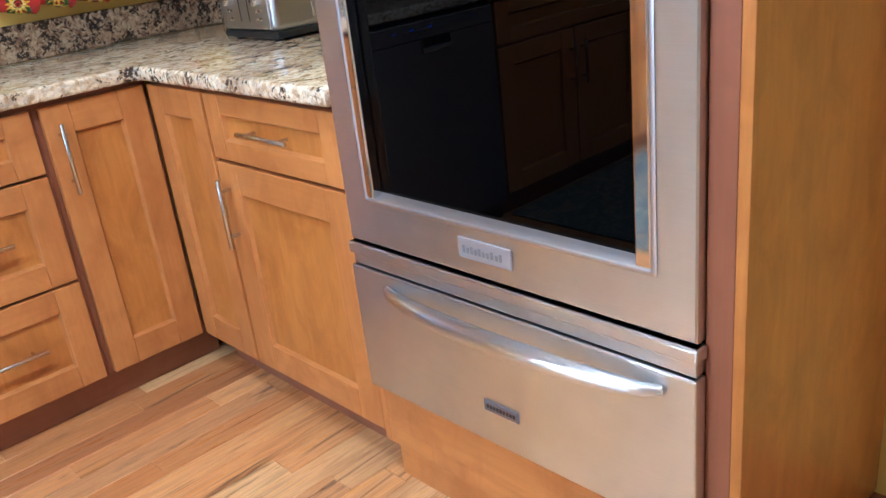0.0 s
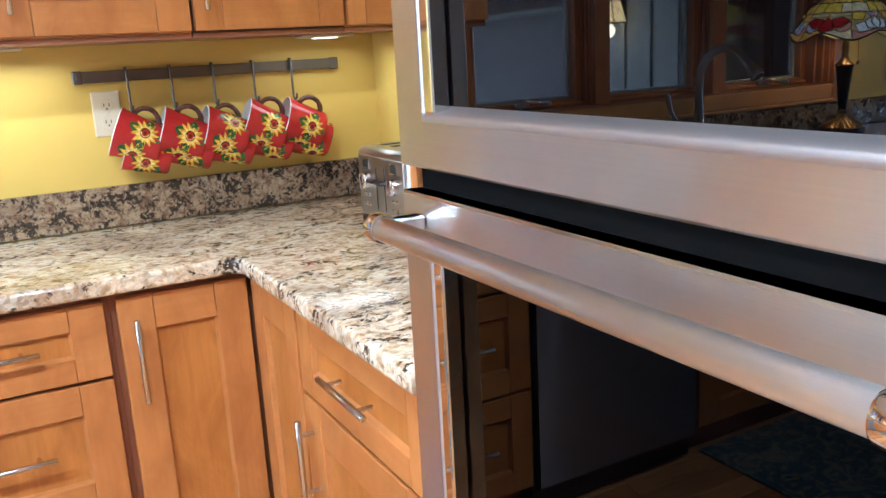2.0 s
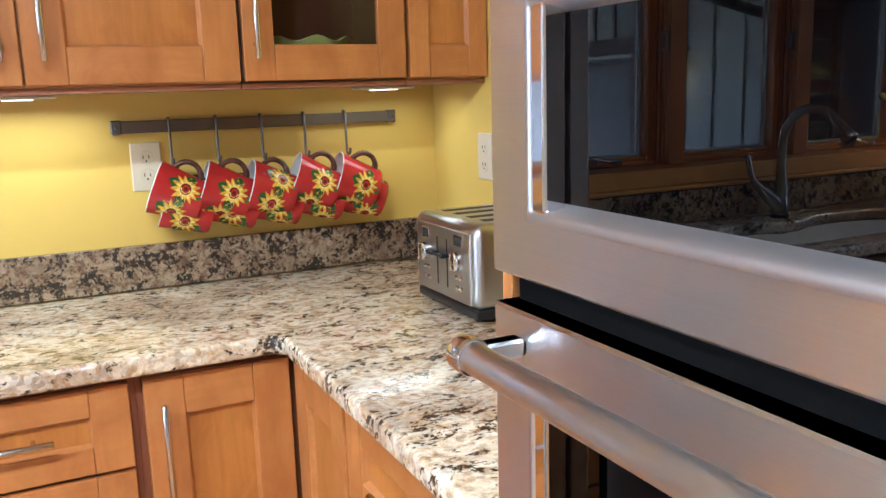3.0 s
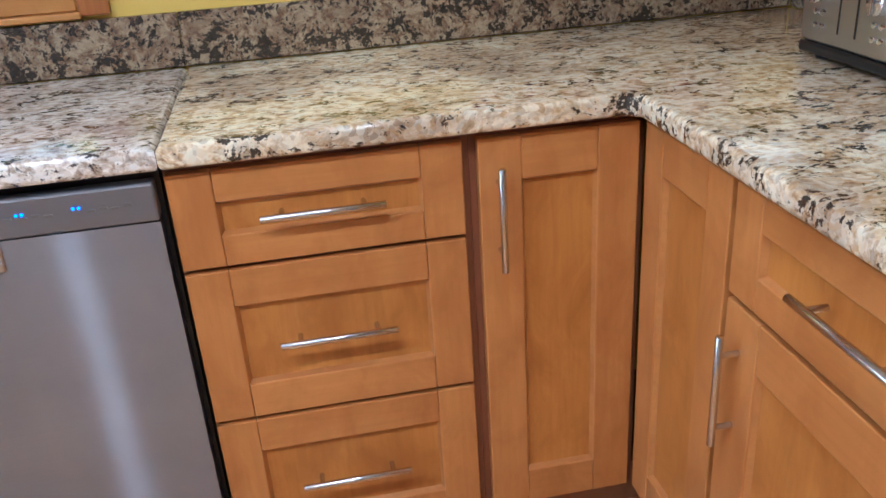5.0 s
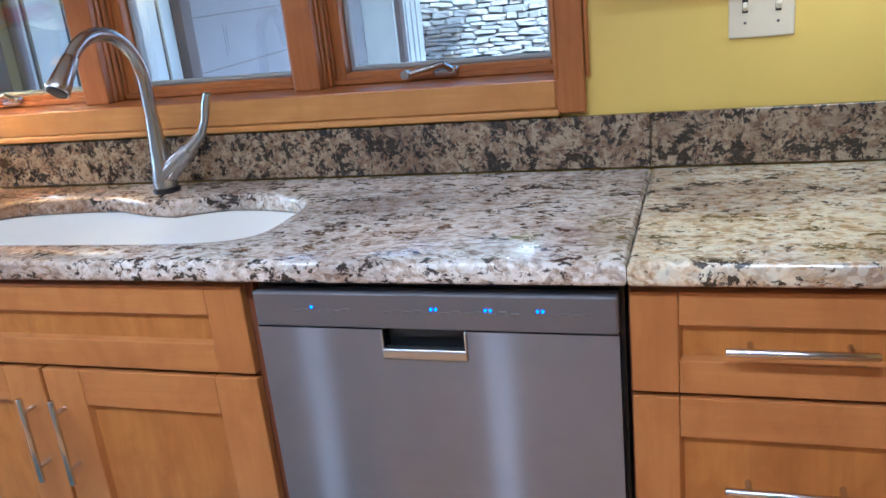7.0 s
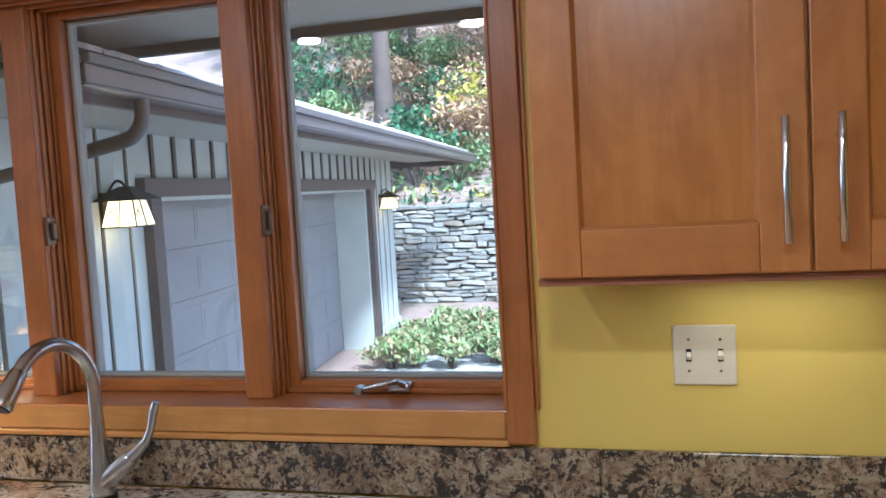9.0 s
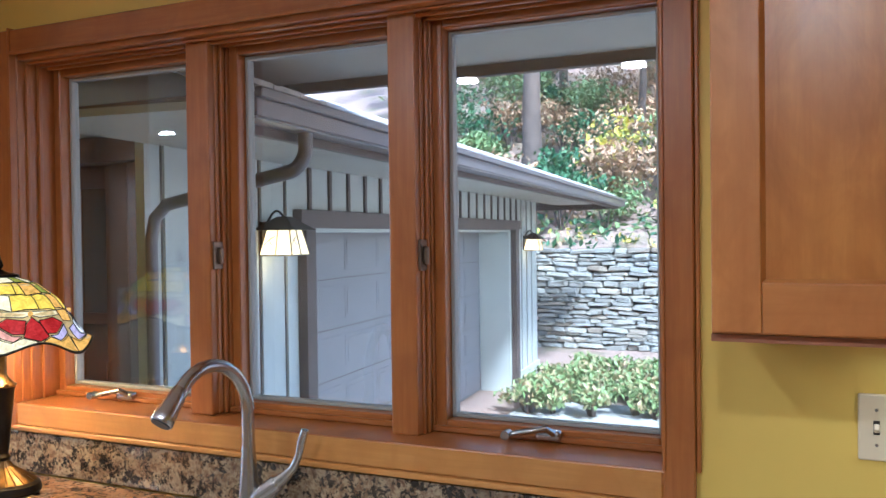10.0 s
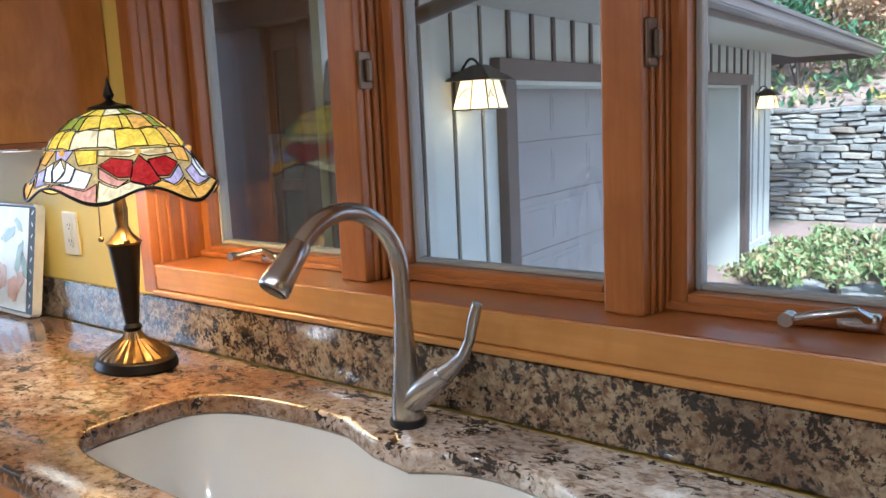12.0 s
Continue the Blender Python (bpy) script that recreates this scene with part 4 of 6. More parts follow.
for hx_ in HOOKS:
    x = hx_ + 0.235
    bm = bmesh.new()
    pts = [(x, 0.006, 0.012), (x, 0.004, 0.019), (x, -0.006, 0.019), (x, -0.012, 0.008), (x, -0.012, -0.078)]
    for k in range(1, 9):
        a = radians(180 + k * 22)
        pts.append((x, -0.012 - 0.014 + 0.014 * math.cos(radians(k * 24)), -0.078 - 0.014 * math.sin(radians(k * 24))))
    tube(bm, pts, 0.0032, 8)
    part("hook", bm, iron, rail, "dark metal hook", 60)

mug_red = plain("red_glazed_mug", (0.50, 0.028, 0.025), 0.12, 14, 0.25, 0.02, 90)
mug_white = material("cream_glazed_mug_inside", (0.80, 0.77, 0.70), 0.12)
petal_yellow = plain("sunflower_yellow_print", (0.85, 0.52, 0.04), 0.15, 60, 0.35, 0.0)
petal_pale = material("sunflower_pale_print", (0.90, 0.72, 0.20), 0.15)
seed_brown = material("sunflower_brown_print", (0.16, 0.02, 0.012), 0.2)
seed_red = material("sunflower_red_print", (0.42, 0.04, 0.02), 0.2)
leaf_print = plain("leaf_green_print", (0.05, 0.12, 0.03), 0.18, 50, 0.4, 0.0)
handle_dark = plain("dark_mottled_handle_glaze", (0.10, 0.045, 0.03), 0.14, 30, 0.5, 0.0)
RIM, FOOT, MUG_L = 0.064, 0.048, 0.114


def mug():
    """A flared mug, axis along z from foot to rim, handle towards +x."""
    o = thing("mug", None, "red glazed mug painted with sunflowers, hanging by its handle", "mug", "mugs on the rail")
    prof = [(0.001, 0.0), (FOOT - 0.004, 0.0), (FOOT, 0.004)]
    prof += [(FOOT + (RIM - FOOT) * (k / 8) ** 1.2, 0.004 + (MUG_L - 0.006) * k / 8) for k in range(1, 9)]
    prof += [(RIM - 0.0015, MUG_L)]
    part("body", lathe(bmesh.new(), prof[:-1] + [(RIM, MUG_L - 0.001)], 40), mug_red, o, "", 60)
    inner = [(RIM + 0.0003, MUG_L - 0.001), (RIM - 0.001, MUG_L + 0.001), (RIM - 0.004, MUG_L), (RIM - 0.006, MUG_L * 0.8), (FOOT - 0.004, 0.01), (0.001, 0.008)]
    part("lining", lathe(bmesh.new(), inner, 40), mug_white, o, "cream glazed inside and rim", 60)
    pts = []
    for k in range(17):
        a = radians(-80 + 160 * k / 16)
        pts.append((0.042 + 0.038 * math.cos(a), 0, 0.054 + 0.034 * math.sin(a)))
    part("handle", tube(bmesh.new(), pts, [0.0065 if 2 < k < 14 else 0.0075 for k in range(17)], 12), handle_dark, o, "dark glazed loop handle", 70)

    def on_mug(u, v, lift):
        z = 0.05 + v
        r = FOOT + (RIM - FOOT) * max(0, (z - 0.004) / 0.094) ** 1.2 + lift
        a = u / 0.048
        return (r * math.cos(a), r * math.sin(a), z)

    def petal(bm, cu, cv, ang, r0, r1, w, lift):
        out = []
        for s, t_ in ((0, -1), (0.35, -1), (0.75, -0.6), (1.0, 0), (0.75, 0.6), (0.35, 1), (0, 1)):
            rr, ww = r0 + (r1 - r0) * s, w * t_ * (0.55 if s == 0 else 1)
            u = cu + rr * math.cos(ang) - ww * math.sin(ang)
            v = cv + rr * math.sin(ang) + ww * math.cos(ang)
            out.append(bm.verts.new(on_mug(u, min(max(v, -0.046), 0.046), lift)))
        bm.faces.new(out)

    for j, a0 in enumerate((75, 150, 215, 285)):
        cu, cv = radians(a0) * 0.048, (0.006, -0.008, 0.010, -0.006)[j]
        bm = bmesh.new()
        for k in range(4):
            petal(bm, cu, cv, radians(38 + 90 * k + 13 * j), 0.018, 0.043, 0.012, 0.0004)
        part("leaf_print", bm, leaf_print, o)
        bm = bmesh.new()
        for k in range(13):
            petal(bm, cu, cv, radians(k * 360 / 13 + 7 * j), 0.008, 0.034, 0.0050, 0.0007)
        part("petal_print", bm, petal_yellow, o)
        bm = bmesh.new()
        for k in range(11):
            petal(bm, cu, cv, radians(k * 360 / 11 + 15), 0.006, 0.024, 0.0036, 0.0009)
        part("inner_petal_print", bm, petal_pale, o)
        bm = bmesh.new()
        for rr, lift, mi in ((0.0125, 0.0012, 0), (0.0085, 0.0015, 1), (0.0045, 0.0018, 0)):
            f = bm.faces.new([bm.verts.new(on_mug(cu + rr * math.cos(2 * math.pi * k / 14), cv + rr * math.sin(2 * math.pi * k / 14), lift)) for k in range(14)])
            f.material_index = mi
        part("seed_print", bm, [seed_brown, seed_red], o)
    return o


def hang(x, y, z, tilt, swing, roll=0):
    # rim towards -x, handle up
    return pose(x, y, z, 0, 0, swing) @ pose(0, 0, 0, 0, -90 + tilt, 0) @ pose(0, 0, 0, 0, 0, roll)


first = mug()
spots = []
for k, x in enumerate(HOOKS):
    spots.append(hang(x + 0.054, 0.468, 1.122, 22 - 3 * (k % 3), (-14, -7, -3, -8, -5)[k], (10, -8, 22, 2, -14)[k]))
    spots.append(hang(x + 0.080, 0.490, 1.088, 20 + 3 * (k % 2), -10, 25 + 9 * k))
first.matrix_world = spots[0]
for m in spots[1:]:
    copy_thing(first, m)

# ---- toaster ----
tx0, tx1, ty0, ty1 = 0.330, 0.570, -0.178, 0.105
toaster = thing("toaster", (tx0, (ty0 + ty1) / 2, 0.914), "four-slot stainless steel toaster with a black base", "toaster")
TWI, TD = (ty1 - ty0) / 2, tx1 - tx0
bm = boxed(0.0, TD, -TWI, TWI, 0.026, 0.196, 0.022, 0, 5)
part("shell", bm, toaster_steel, toaster, "brushed stainless shell", 40)
part("base", boxed(0.004, TD - 0.002, -TWI + 0.003, TWI - 0.003, 0.008, 0.0285, 0.006, 0, 2), black_plastic, toaster, "black plastic base")
for fx_, fy_ in ((0.03, -0.1), (0.03, 0.1), (0.2, -0.1), (0.2, 0.1)):
    part("foot", moved(lathe(bmesh.new(), [(0.001, 0), (0.012, 0), (0.012, 0.008), (0.001, 0.008)], 12), Matrix.Translation((fx_, fy_, 0))), black_plastic, toaster)
part("front_plate", boxed(-0.0025, 0.01, -TWI + 0.020, TWI - 0.020, 0.034, 0.178, 0.002), toaster_front, toaster, "brushed front plate")
for yy in (-0.085, -0.030, 0.030, 0.085):
    part("bread_slot", boxed(0.045, TD - 0.03, yy - 0.012, yy + 0.012, 0.1935, 0.1966), slot_dark, toaster, "dark bread slot")
    part("slot_guide", boxed(TD - 0.045, TD - 0.033, yy - 0.012, yy + 0.012, 0.1968, 0.1985, 0.0008), chrome, toaster)
for yy, s in ((0.022, 1), (-0.022, -1)):
    part("lever_slot", boxed(-0.0035, -0.0026, yy - 0.0018, yy + 0.0018, 0.055, 0.155), slot_dark, toaster)
    part("lever", boxed(-0.024, -0.0036, yy - 0.016, yy + 0.016, 0.118, 0.127, 0.004, 0, 2), black_plastic, toaster, "black lever")
    kc = yy + s * 0.052
    bm = lathe(bmesh.new(), [(0.001, 0), (0.020, 0), (0.019, 0.013), (0.016, 0.015), (0.001, 0.015)], 28)
    k_ = part("knob", moved(bm, pose(-0.0027, kc, 0.118, 0, -90, 0)), chrome, toaster, "polished browning knob", 40)
    part("knob_grip", boxed(-0.024, -0.0178, kc - 0.003, kc + 0.003, 0.101, 0.135, 0.001), chrome, k_)
    part("display", boxed(-0.004, -0.0026, kc - 0.014, kc + 0.014, 0.148, 0.166), slot_dark, toaster, "small dark display")
    bm = bmesh.new()
    for a, b in ((-0.017, -0.014), (0.014, 0.017)):
        box(bm, -0.005, -0.0026, kc + a, kc + b, 0.145, 0.169)
    box(bm, -0.005, -0.0026, kc - 0.014, kc + 0.014, 0.145, 0.148)
    box(bm, -0.005, -0.0026, kc - 0.014, kc + 0.014, 0.166, 0.169)
    part("display_frame", bm, chrome, toaster)
    for r_ in range(2):
        for c_ in range(2):
            part("button", moved(lathe(bmesh.new(), [(0.001, 0), (0.006, 0), (0.005, 0.003), (0.001, 0.0035)], 16), pose(-0.0027, kc + (c_ - 0.5) * 0.018, 0.062 + r_ * 0.022, 0, -90, 0)), chrome, toaster, "round chrome button", True)
for s in (-1, 1):
    for k in range(3):
        x = 0.128 + 0.017 * k
        y = s * (TWI + 0.0004)
        part("side_rib", boxed(x, x + 0.005, y - 0.0012, y + 0.0012, 0.052, 0.140, 0.0008), chrome, toaster, "raised vertical rib")

# ---- table lamp with stained glass shade ----
lamp_at = (-2.546, 0.390, 0.914)
tl = thing("table_lamp", lamp_at, "lit table lamp with oval stained glass shade and dark stem", "lamp")
bronze = plain("dark_bronze", (0.022, 0.017, 0.013), 0.3, 30, 0.3, 0.05, 200, 0.6)
brass = plain("antique_brass", (0.22, 0.135, 0.05), 0.3, 40, 0.35, 0.05, 160, 1.0)
part("base", lathe(bmesh.new(), [(0.001, 0), (0.090, 0), (0.094, 0.006), (0.090, 0.022), (0.080, 0.027), (0.001, 0.027)], 48, 1.12, 0.82), bronze, tl, "dark oval base", True)
bm = lathe(bmesh.new(), [(0.088, 0.026), (0.083, 0.031), (0.055, 0.046), (0.028, 0.062), (0.016, 0.080), (0.001, 0.082)], 72, 1.0, 0.80, wave=lambda i, a: (0.0022 * math.sin(24 * a) * (1 if i < 4 else 0), 0.0))
part("base_shell", bm, brass, tl, "fluted antique brass shell", 20)
part("stem", lathe(bmesh.new(), [(0.001, 0.078), (0.017, 0.078), (0.020, 0.086), (0.014, 0.094), (0.016, 0.105), (0.031, 0.252), (0.033, 0.262), (0.001, 0.262)], 32), bronze, tl, "black tapered stem", True)
part("collar", lathe(bmesh.new(), [(0.001, 0.262), (0.034, 0.262), (0.037, 0.267), (0.030, 0.272), (0.018, 0.285), (0.012, 0.30), (0.015, 0.335), (0.011, 0.36), (0.001, 0.36)], 28), brass, tl, "antique brass collar", True)
part("rod", tube(bmesh.new(), [(0, 0, 0.36), (0, 0, 0.565)], 0.005, 10), bronze, tl)
part("finial", lathe(bmesh.new(), [(0.001, 0.538), (0.050, 0.538), (0.046, 0.545), (0.016, 0.552), (0.007, 0.558), (0.012, 0.567), (0.006, 0.585), (0.001, 0.605)], 28, 1.2, 0.8), bronze, tl, "dark cap and pointed finial", True)
SA, SB = 0.276, 0.145


def shade_point(u, v, lift=0.0):
    """u: turn round the shade, v: 0 at the top, 1 at the rim."""
    a = 2 * math.pi * u
    curve = [(0.16, 0.540), (0.42, 0.522), (0.64, 0.486), (0.79, 0.440), (0.89, 0.402), (1.0, 0.376)]
    f = v * 5
    i = min(int(f), 4)
    s = f - i
    r = curve[i][0] * (1 - s) + curve[i + 1][0] * s
    z = curve[i][1] * (1 - s) + curve[i + 1][1] * s
    scallop = 0.015 * math.cos(12 * math.pi * u * 1.0) * max(0, v - 0.75) * 4
    return Vector(((SA * r + lift) * math.cos(a), (SB * r + lift * 0.9) * math.sin(a), z - scallop + lift * 0.4))


def shade_glass(name, colour, strength):
    n = Nodes(material(name, colour, 0.18))
    v = n.noise(n.coords(), 60.0, 4, 0.6, 1.0)
    lo, hi = tuple(c * 0.6 for c in colour), tuple(min(1, c * 1.25 + 0.02) for c in colour)
    c = n.mix(n.ramp(v, [(0.3, (0, 0, 0)), (0.7, (1, 1, 1))]), lo, hi)
    n.base(c)
    n.link(c, n.p.inputs["Emission Color"])
    n.p.inputs["Emission Strength"].default_value = strength * 0.42
    return n.m


SHADE = {"amber": shade_glass("amber_glass", (0.70, 0.36, 0.06), 0.75), "yellow": shade_glass("yellow_glass", (0.85, 0.55, 0.05), 0.7),
         "green": shade_glass("olive_glass", (0.28, 0.30, 0.03), 0.6), "cream": shade_glass("cream_glass", (0.85, 0.68, 0.38), 0.75),
         "red": shade_glass("ruby_glass", (0.38, 0.006, 0.006), 0.6), "white": shade_glass("white_glass", (0.85, 0.82, 0.75), 0.75),
         "pink": shade_glass("pink_glass", (0.70, 0.33, 0.24), 0.6), "lilac": shade_glass("lilac_glass", (0.50, 0.42, 0.58), 0.6)}
lead = material("dark_lead_came", (0.02, 0.016, 0.012), 0.4, 0.7)


def shade_piece(pts, colour):
    """One leaded glass piece from (u, v) corners, curved with the shade, and its came."""
    dense = []
    for (u0, v0), (u1, v1) in zip(pts, pts[1:] + pts[:1]):
        for k in range(4):
            dense.append((u0 + (u1 - u0) * k / 4, v0 + (v1 - v0) * k / 4))
    cu, cv = sum(p[0] for p in pts) / len(pts), sum(p[1] for p in pts) / len(pts)
    bm = bmesh.new()
    inner = [bm.verts.new(shade_point(cu + (u - cu) * 0.95, cv + (v - cv) * 0.95)) for u, v in dense]
    mid = bm.verts.new(shade_point(cu, cv, 0.0006))
    for a, b in zip(inner, inner[1:] + inner[:1]):
        bm.faces.new((mid, a, b))
    part("glass_piece", bm, SHADE[colour], shade)
    return [shade_point(u, v, 0.0005) for u, v in dense]


bm = bmesh.new()
us, rings = 72, []
for v in range(0, 21):
    rings.append([bm.verts.new(shade_point(k / us, v / 20, -0.0015)) for k in range(us)])
for a, b in zip(rings, rings[1:]):
    for k in range(us):
        bm.faces.new((a[k], a[(k + 1) % us], b[(k + 1) % us], b[k]))
shade = part("shade", bm, shade_glass("shade_backing_glass", (0.8, 0.6, 0.25), 0.25), tl, "stained glass shade with red and white flowers on amber")
cames = []
rng = random.Random(17)
for s in range(6):
    b0 = s / 6.0
    w = 1 / 6.0
    P = lambda u, v: (b0 + u * w, v)
    red = s % 2 == 1
    # upper amber bands
    for r_, (v0, v1) in enumerate(((0.02, 0.16), (0.17, 0.33), (0.34, 0.50))):
        n_ = (2, 3, 3)[r_]
        for k in range(n_):
            sh = 0.10 * math.sin(2.1 * k + 1.7 * r_ + s)
            u0, u1 = k / n_ + (sh if k else 0), (k + 1) / n_ + (0.10 * math.sin(2.1 * (k + 1) + 1.7 * r_ + s) if k + 1 < n_ else 0)
            sag = 0.02 * math.sin(3.0 * k + s + r_)
            col = rng.choice(("yellow", "yellow", "amber", "green", "cream", "yellow", "green"))
            cames.append(shade_piece([P(u0, v0), P((u0 + u1) / 2, v0 - 0.015), P(u1, v0), P(u1, v1 + sag), P((u0 + u1) / 2, v1 - 0.012), P(u0, v1 - sag)], col))
    # flower band
    if red:
        cames += [shade_piece([P(0.0, 0.51), P(1.0, 0.51), P(1.0, 0.555), P(0.62, 0.57), P(0.5, 0.545), P(0.38, 0.57), P(0.0, 0.555)], "cream"),
                  shade_piece([P(0.5, 0.56), P(0.60, 0.64), P(0.66, 0.80), P(0.5, 0.95), P(0.34, 0.80), P(0.40, 0.64)], "red"),
                  shade_piece([P(0.41, 0.60), P(0.36, 0.76), P(0.22, 0.76), P(0.02, 0.64), P(0.16, 0.575)], "red"),
                  shade_piece([P(0.59, 0.60), P(0.64, 0.76), P(0.78, 0.76), P(0.98, 0.64), P(0.84, 0.575)], "red"),
                  shade_piece([P(0.02, 0.66), P(0.22, 0.78), P(0.33, 0.79), P(0.22, 0.86), P(0.02, 0.76)], "pink"),
                  shade_piece([P(0.98, 0.66), P(0.78, 0.78), P(0.67, 0.79), P(0.78, 0.86), P(0.98, 0.76)], "lilac"),
                  shade_piece([P(0.02, 0.78), P(0.2, 0.87), P(0.34, 0.82), P(0.47, 0.95), P(0.45, 0.985), P(0.0, 0.985)], "cream"),
                  shade_piece([P(0.98, 0.78), P(0.8, 0.87), P(0.66, 0.82), P(0.53, 0.95), P(0.55, 0.985), P(1.0, 0.985)], "amber")]
    else:
        cames += [shade_piece([P(0.0, 0.51), P(0.32, 0.51), P(0.22, 0.64), P(0.0, 0.62)], "amber"),
                  shade_piece([P(1.0, 0.51), P(0.68, 0.51), P(0.78, 0.64), P(1.0, 0.62)], "yellow"),
                  shade_piece([P(0.34, 0.51), P(0.66, 0.51), P(0.58, 0.60), P(0.5, 0.57), P(0.42, 0.60)], "lilac"),
                  shade_piece([P(0.5, 0.58), P(0.60, 0.68), P(0.5, 0.86), P(0.40, 0.68)], "white"),
                  shade_piece([P(0.40, 0.60), P(0.39, 0.70), P(0.48, 0.86), P(0.30, 0.80), P(0.26, 0.66)], "white"),
                  shade_piece([P(0.60, 0.60), P(0.61, 0.70), P(0.52, 0.86), P(0.70, 0.80), P(0.74, 0.66)], "white"),
                  shade_piece([P(0.25, 0.67), P(0.29, 0.81), P(0.42, 0.88), P(0.12, 0.86), P(0.05, 0.72)], "lilac"),
                  shade_piece([P(0.75, 0.67), P(0.71, 0.81), P(0.58, 0.88), P(0.88, 0.86), P(0.95, 0.72)], "white"),
                  shade_piece([P(0.0, 0.80), P(0.12, 0.88), P(0.48, 0.90), P(0.48, 0.985), P(0.0, 0.985)], "amber"),
                  shade_piece([P(1.0, 0.80), P(0.88, 0.88), P(0.52, 0.90), P(0.52, 0.985), P(1.0, 0.985)], "pink")]
    gem = shade_point(b0 + 0.5 * w, 0.535, 0.002)
    g = bmesh.new()
    bmesh.ops.create_icosphere(g, subdivisions=2, radius=0.0065, matrix=Matrix.Translation(gem))
    part("glass_gem", g, SHADE["amber"], shade, "round amber glass gem", True)
bm = bmesh.new()
for loop in cames:
    tube(bm, loop + loop[:1], 0.0012, 4, False)
rim = [shade_point(k / 144, 1.0) for k in range(145)]
tube(bm, rim, 0.003, 6, False)
part("leading", bm, lead, shade, "dark lead lines between the glass pieces")
for s in (-1, 1):
    bm = bmesh.new()
    tube(bm, [(s * 0.046, -0.02, 0.40), (s * 0.050, -0.022, 0.277)], 0.0011, 6)
    bmesh.ops.create_icosphere(bm, subdivisions=2, radius=0.0065, matrix=Matrix.Translation((s * 0.050, -0.022, 0.272)))
    part("pull_chain", bm, brass, tl, "brass pull chain with a ball", True)
part("bulb", moved(lathe(bmesh.new(), [(0.001, -0.04), (0.02, -0.03), (0.026, 0.0), (0.02, 0.02), (0.012, 0.04), (0.001, 0.045)], 20), Matrix.Translation((0.0, 0, 0.44))), glow("bulb_glow", (1.0, 0.85, 0.58), 1.6), tl, "glowing bulb", True)
lamp("table_lamp_light", "POINT", pose(lamp_at[0] - 0.06, lamp_at[1] - 0.02, 0.914 + 0.425), 1.0, (1.0, 0.72, 0.36), 0.03)
lamp("table_lamp_light", "POINT", pose(lamp_at[0] + 0.06, lamp_at[1] - 0.02, 0.914 + 0.425), 1.0, (1.0, 0.72, 0.36), 0.03)

# ---- painted tray leaning on the wall ----
tray = thing("painted_tray", pose(-3.365, 0.484, 0.917, -9, 0, 0), "square cream tray painted with flowers, leaning on the wall", "tray")
cream = plain("cream_tray_glaze", (0.78, 0.74, 0.66), 0.15, 12, 0.15, 0.0)
part("rim", boxed(-0.155, 0.155, 0, 0.014, 0, 0.31, 0.02, 0, 3), cream, tray, "cream rounded rim")
part("border", boxed(-0.147, 0.147, -0.0012, 0.003, 0.008, 0.302, 0.001), plain("black_tray_border", (0.012, 0.012, 0.012), 0.55, 25, 0.6, 0.0), tray, "black border with white sprigs")
part("picture", boxed(-0.105, 0.108, -0.0022, -0.0014, 0.012, 0.298), cream, tray)
rng = random.Random(3)


def blob(name, cx, cz, r, mat, squash=1.0, turn=0.0, lift=-0.003):
    bm = bmesh.new()
    vs = []
    for k in range(18):
        a = 2 * math.pi * k / 18
        rr = r * (1 + 0.12 * math.sin(5 * a + cx * 40))
        x, z = rr * math.cos(a), rr * squash * math.sin(a)
        vs.append(bm.verts.new((cx + x * math.cos(turn) - z * math.sin(turn), lift, cz + x * math.sin(turn) + z * math.cos(turn))))
    bm.faces.new(vs)
    part(name, bm, mat, tray)


tray_green = plain("painted_leaf_green", (0.16, 0.22, 0.08), 0.2, 40, 0.3, 0.0)
tray_peach = plain("painted_peach", (0.62, 0.30, 0.16), 0.2, 30, 0.3, 0.0)
for cx, cz, r, turn in ((0.06, 0.16, 0.05, 1.2), (0.09, 0.14, 0.04, 2.0), (-0.01, 0.22, 0.045, 0.4), (0.05, 0.25, 0.03, -0.6)):
    blob("leaf_painting", cx, cz, r, tray_green, 0.38, turn)
for cx, cz, r in ((0.03, 0.07, 0.035), (0.07, 0.10, 0.022), (-0.05, 0.10, 0.04)):
    blob("fruit_painting", cx, cz, r, tray_peach, 1.0, 0, -0.0035)
for k in range(9):
    blob("sprig_painting", 0.127, 0.03 + 0.032 * k, 0.008, cream, 0.35, 0.9 * (-1) ** k, -0.0016)

# ---- rug in front of the sink ----
n = Nodes(material("floral_rug_wool", (0.1, 0.15, 0.17), 0.95))
v = n.coords()
cell = n.add("TexVoronoi", Scale=9.0)
n.link(v, cell.inputs["Vector"])
swirl = n.noise(v, 14, 4, 0.6, 2.5)
c = n.mix(n.ramp(swirl, [(0.5, (0, 0, 0)), (0.54, (1, 1, 1))]), (0.045, 0.10, 0.13), (0.32, 0.30, 0.22))
c = n.mix(n.ramp(cell.outputs["Distance"], [(0.18, (1, 1, 1)), (0.24, (0, 0, 0))]), c, (0.30, 0.22, 0.14))
n.base(c)
n.bump(n.noise(v, 400, 2), 0.4, 0.002)
tagged(part("kitchen_rug", boxed(-2.75, -1.43, -0.72, 0.04, 0.0005, 0.009, 0.003), n.m), "blue-green floral wool rug on the plank floor", "rug")

# ---- outside: eave, garage, yard ----
GZ = -0.46
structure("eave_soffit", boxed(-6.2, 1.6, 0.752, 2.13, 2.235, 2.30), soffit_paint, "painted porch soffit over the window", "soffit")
bm = boxed(-6.2, 1.6, 2.131, 2.17, 2.19, 2.42, 0.003)
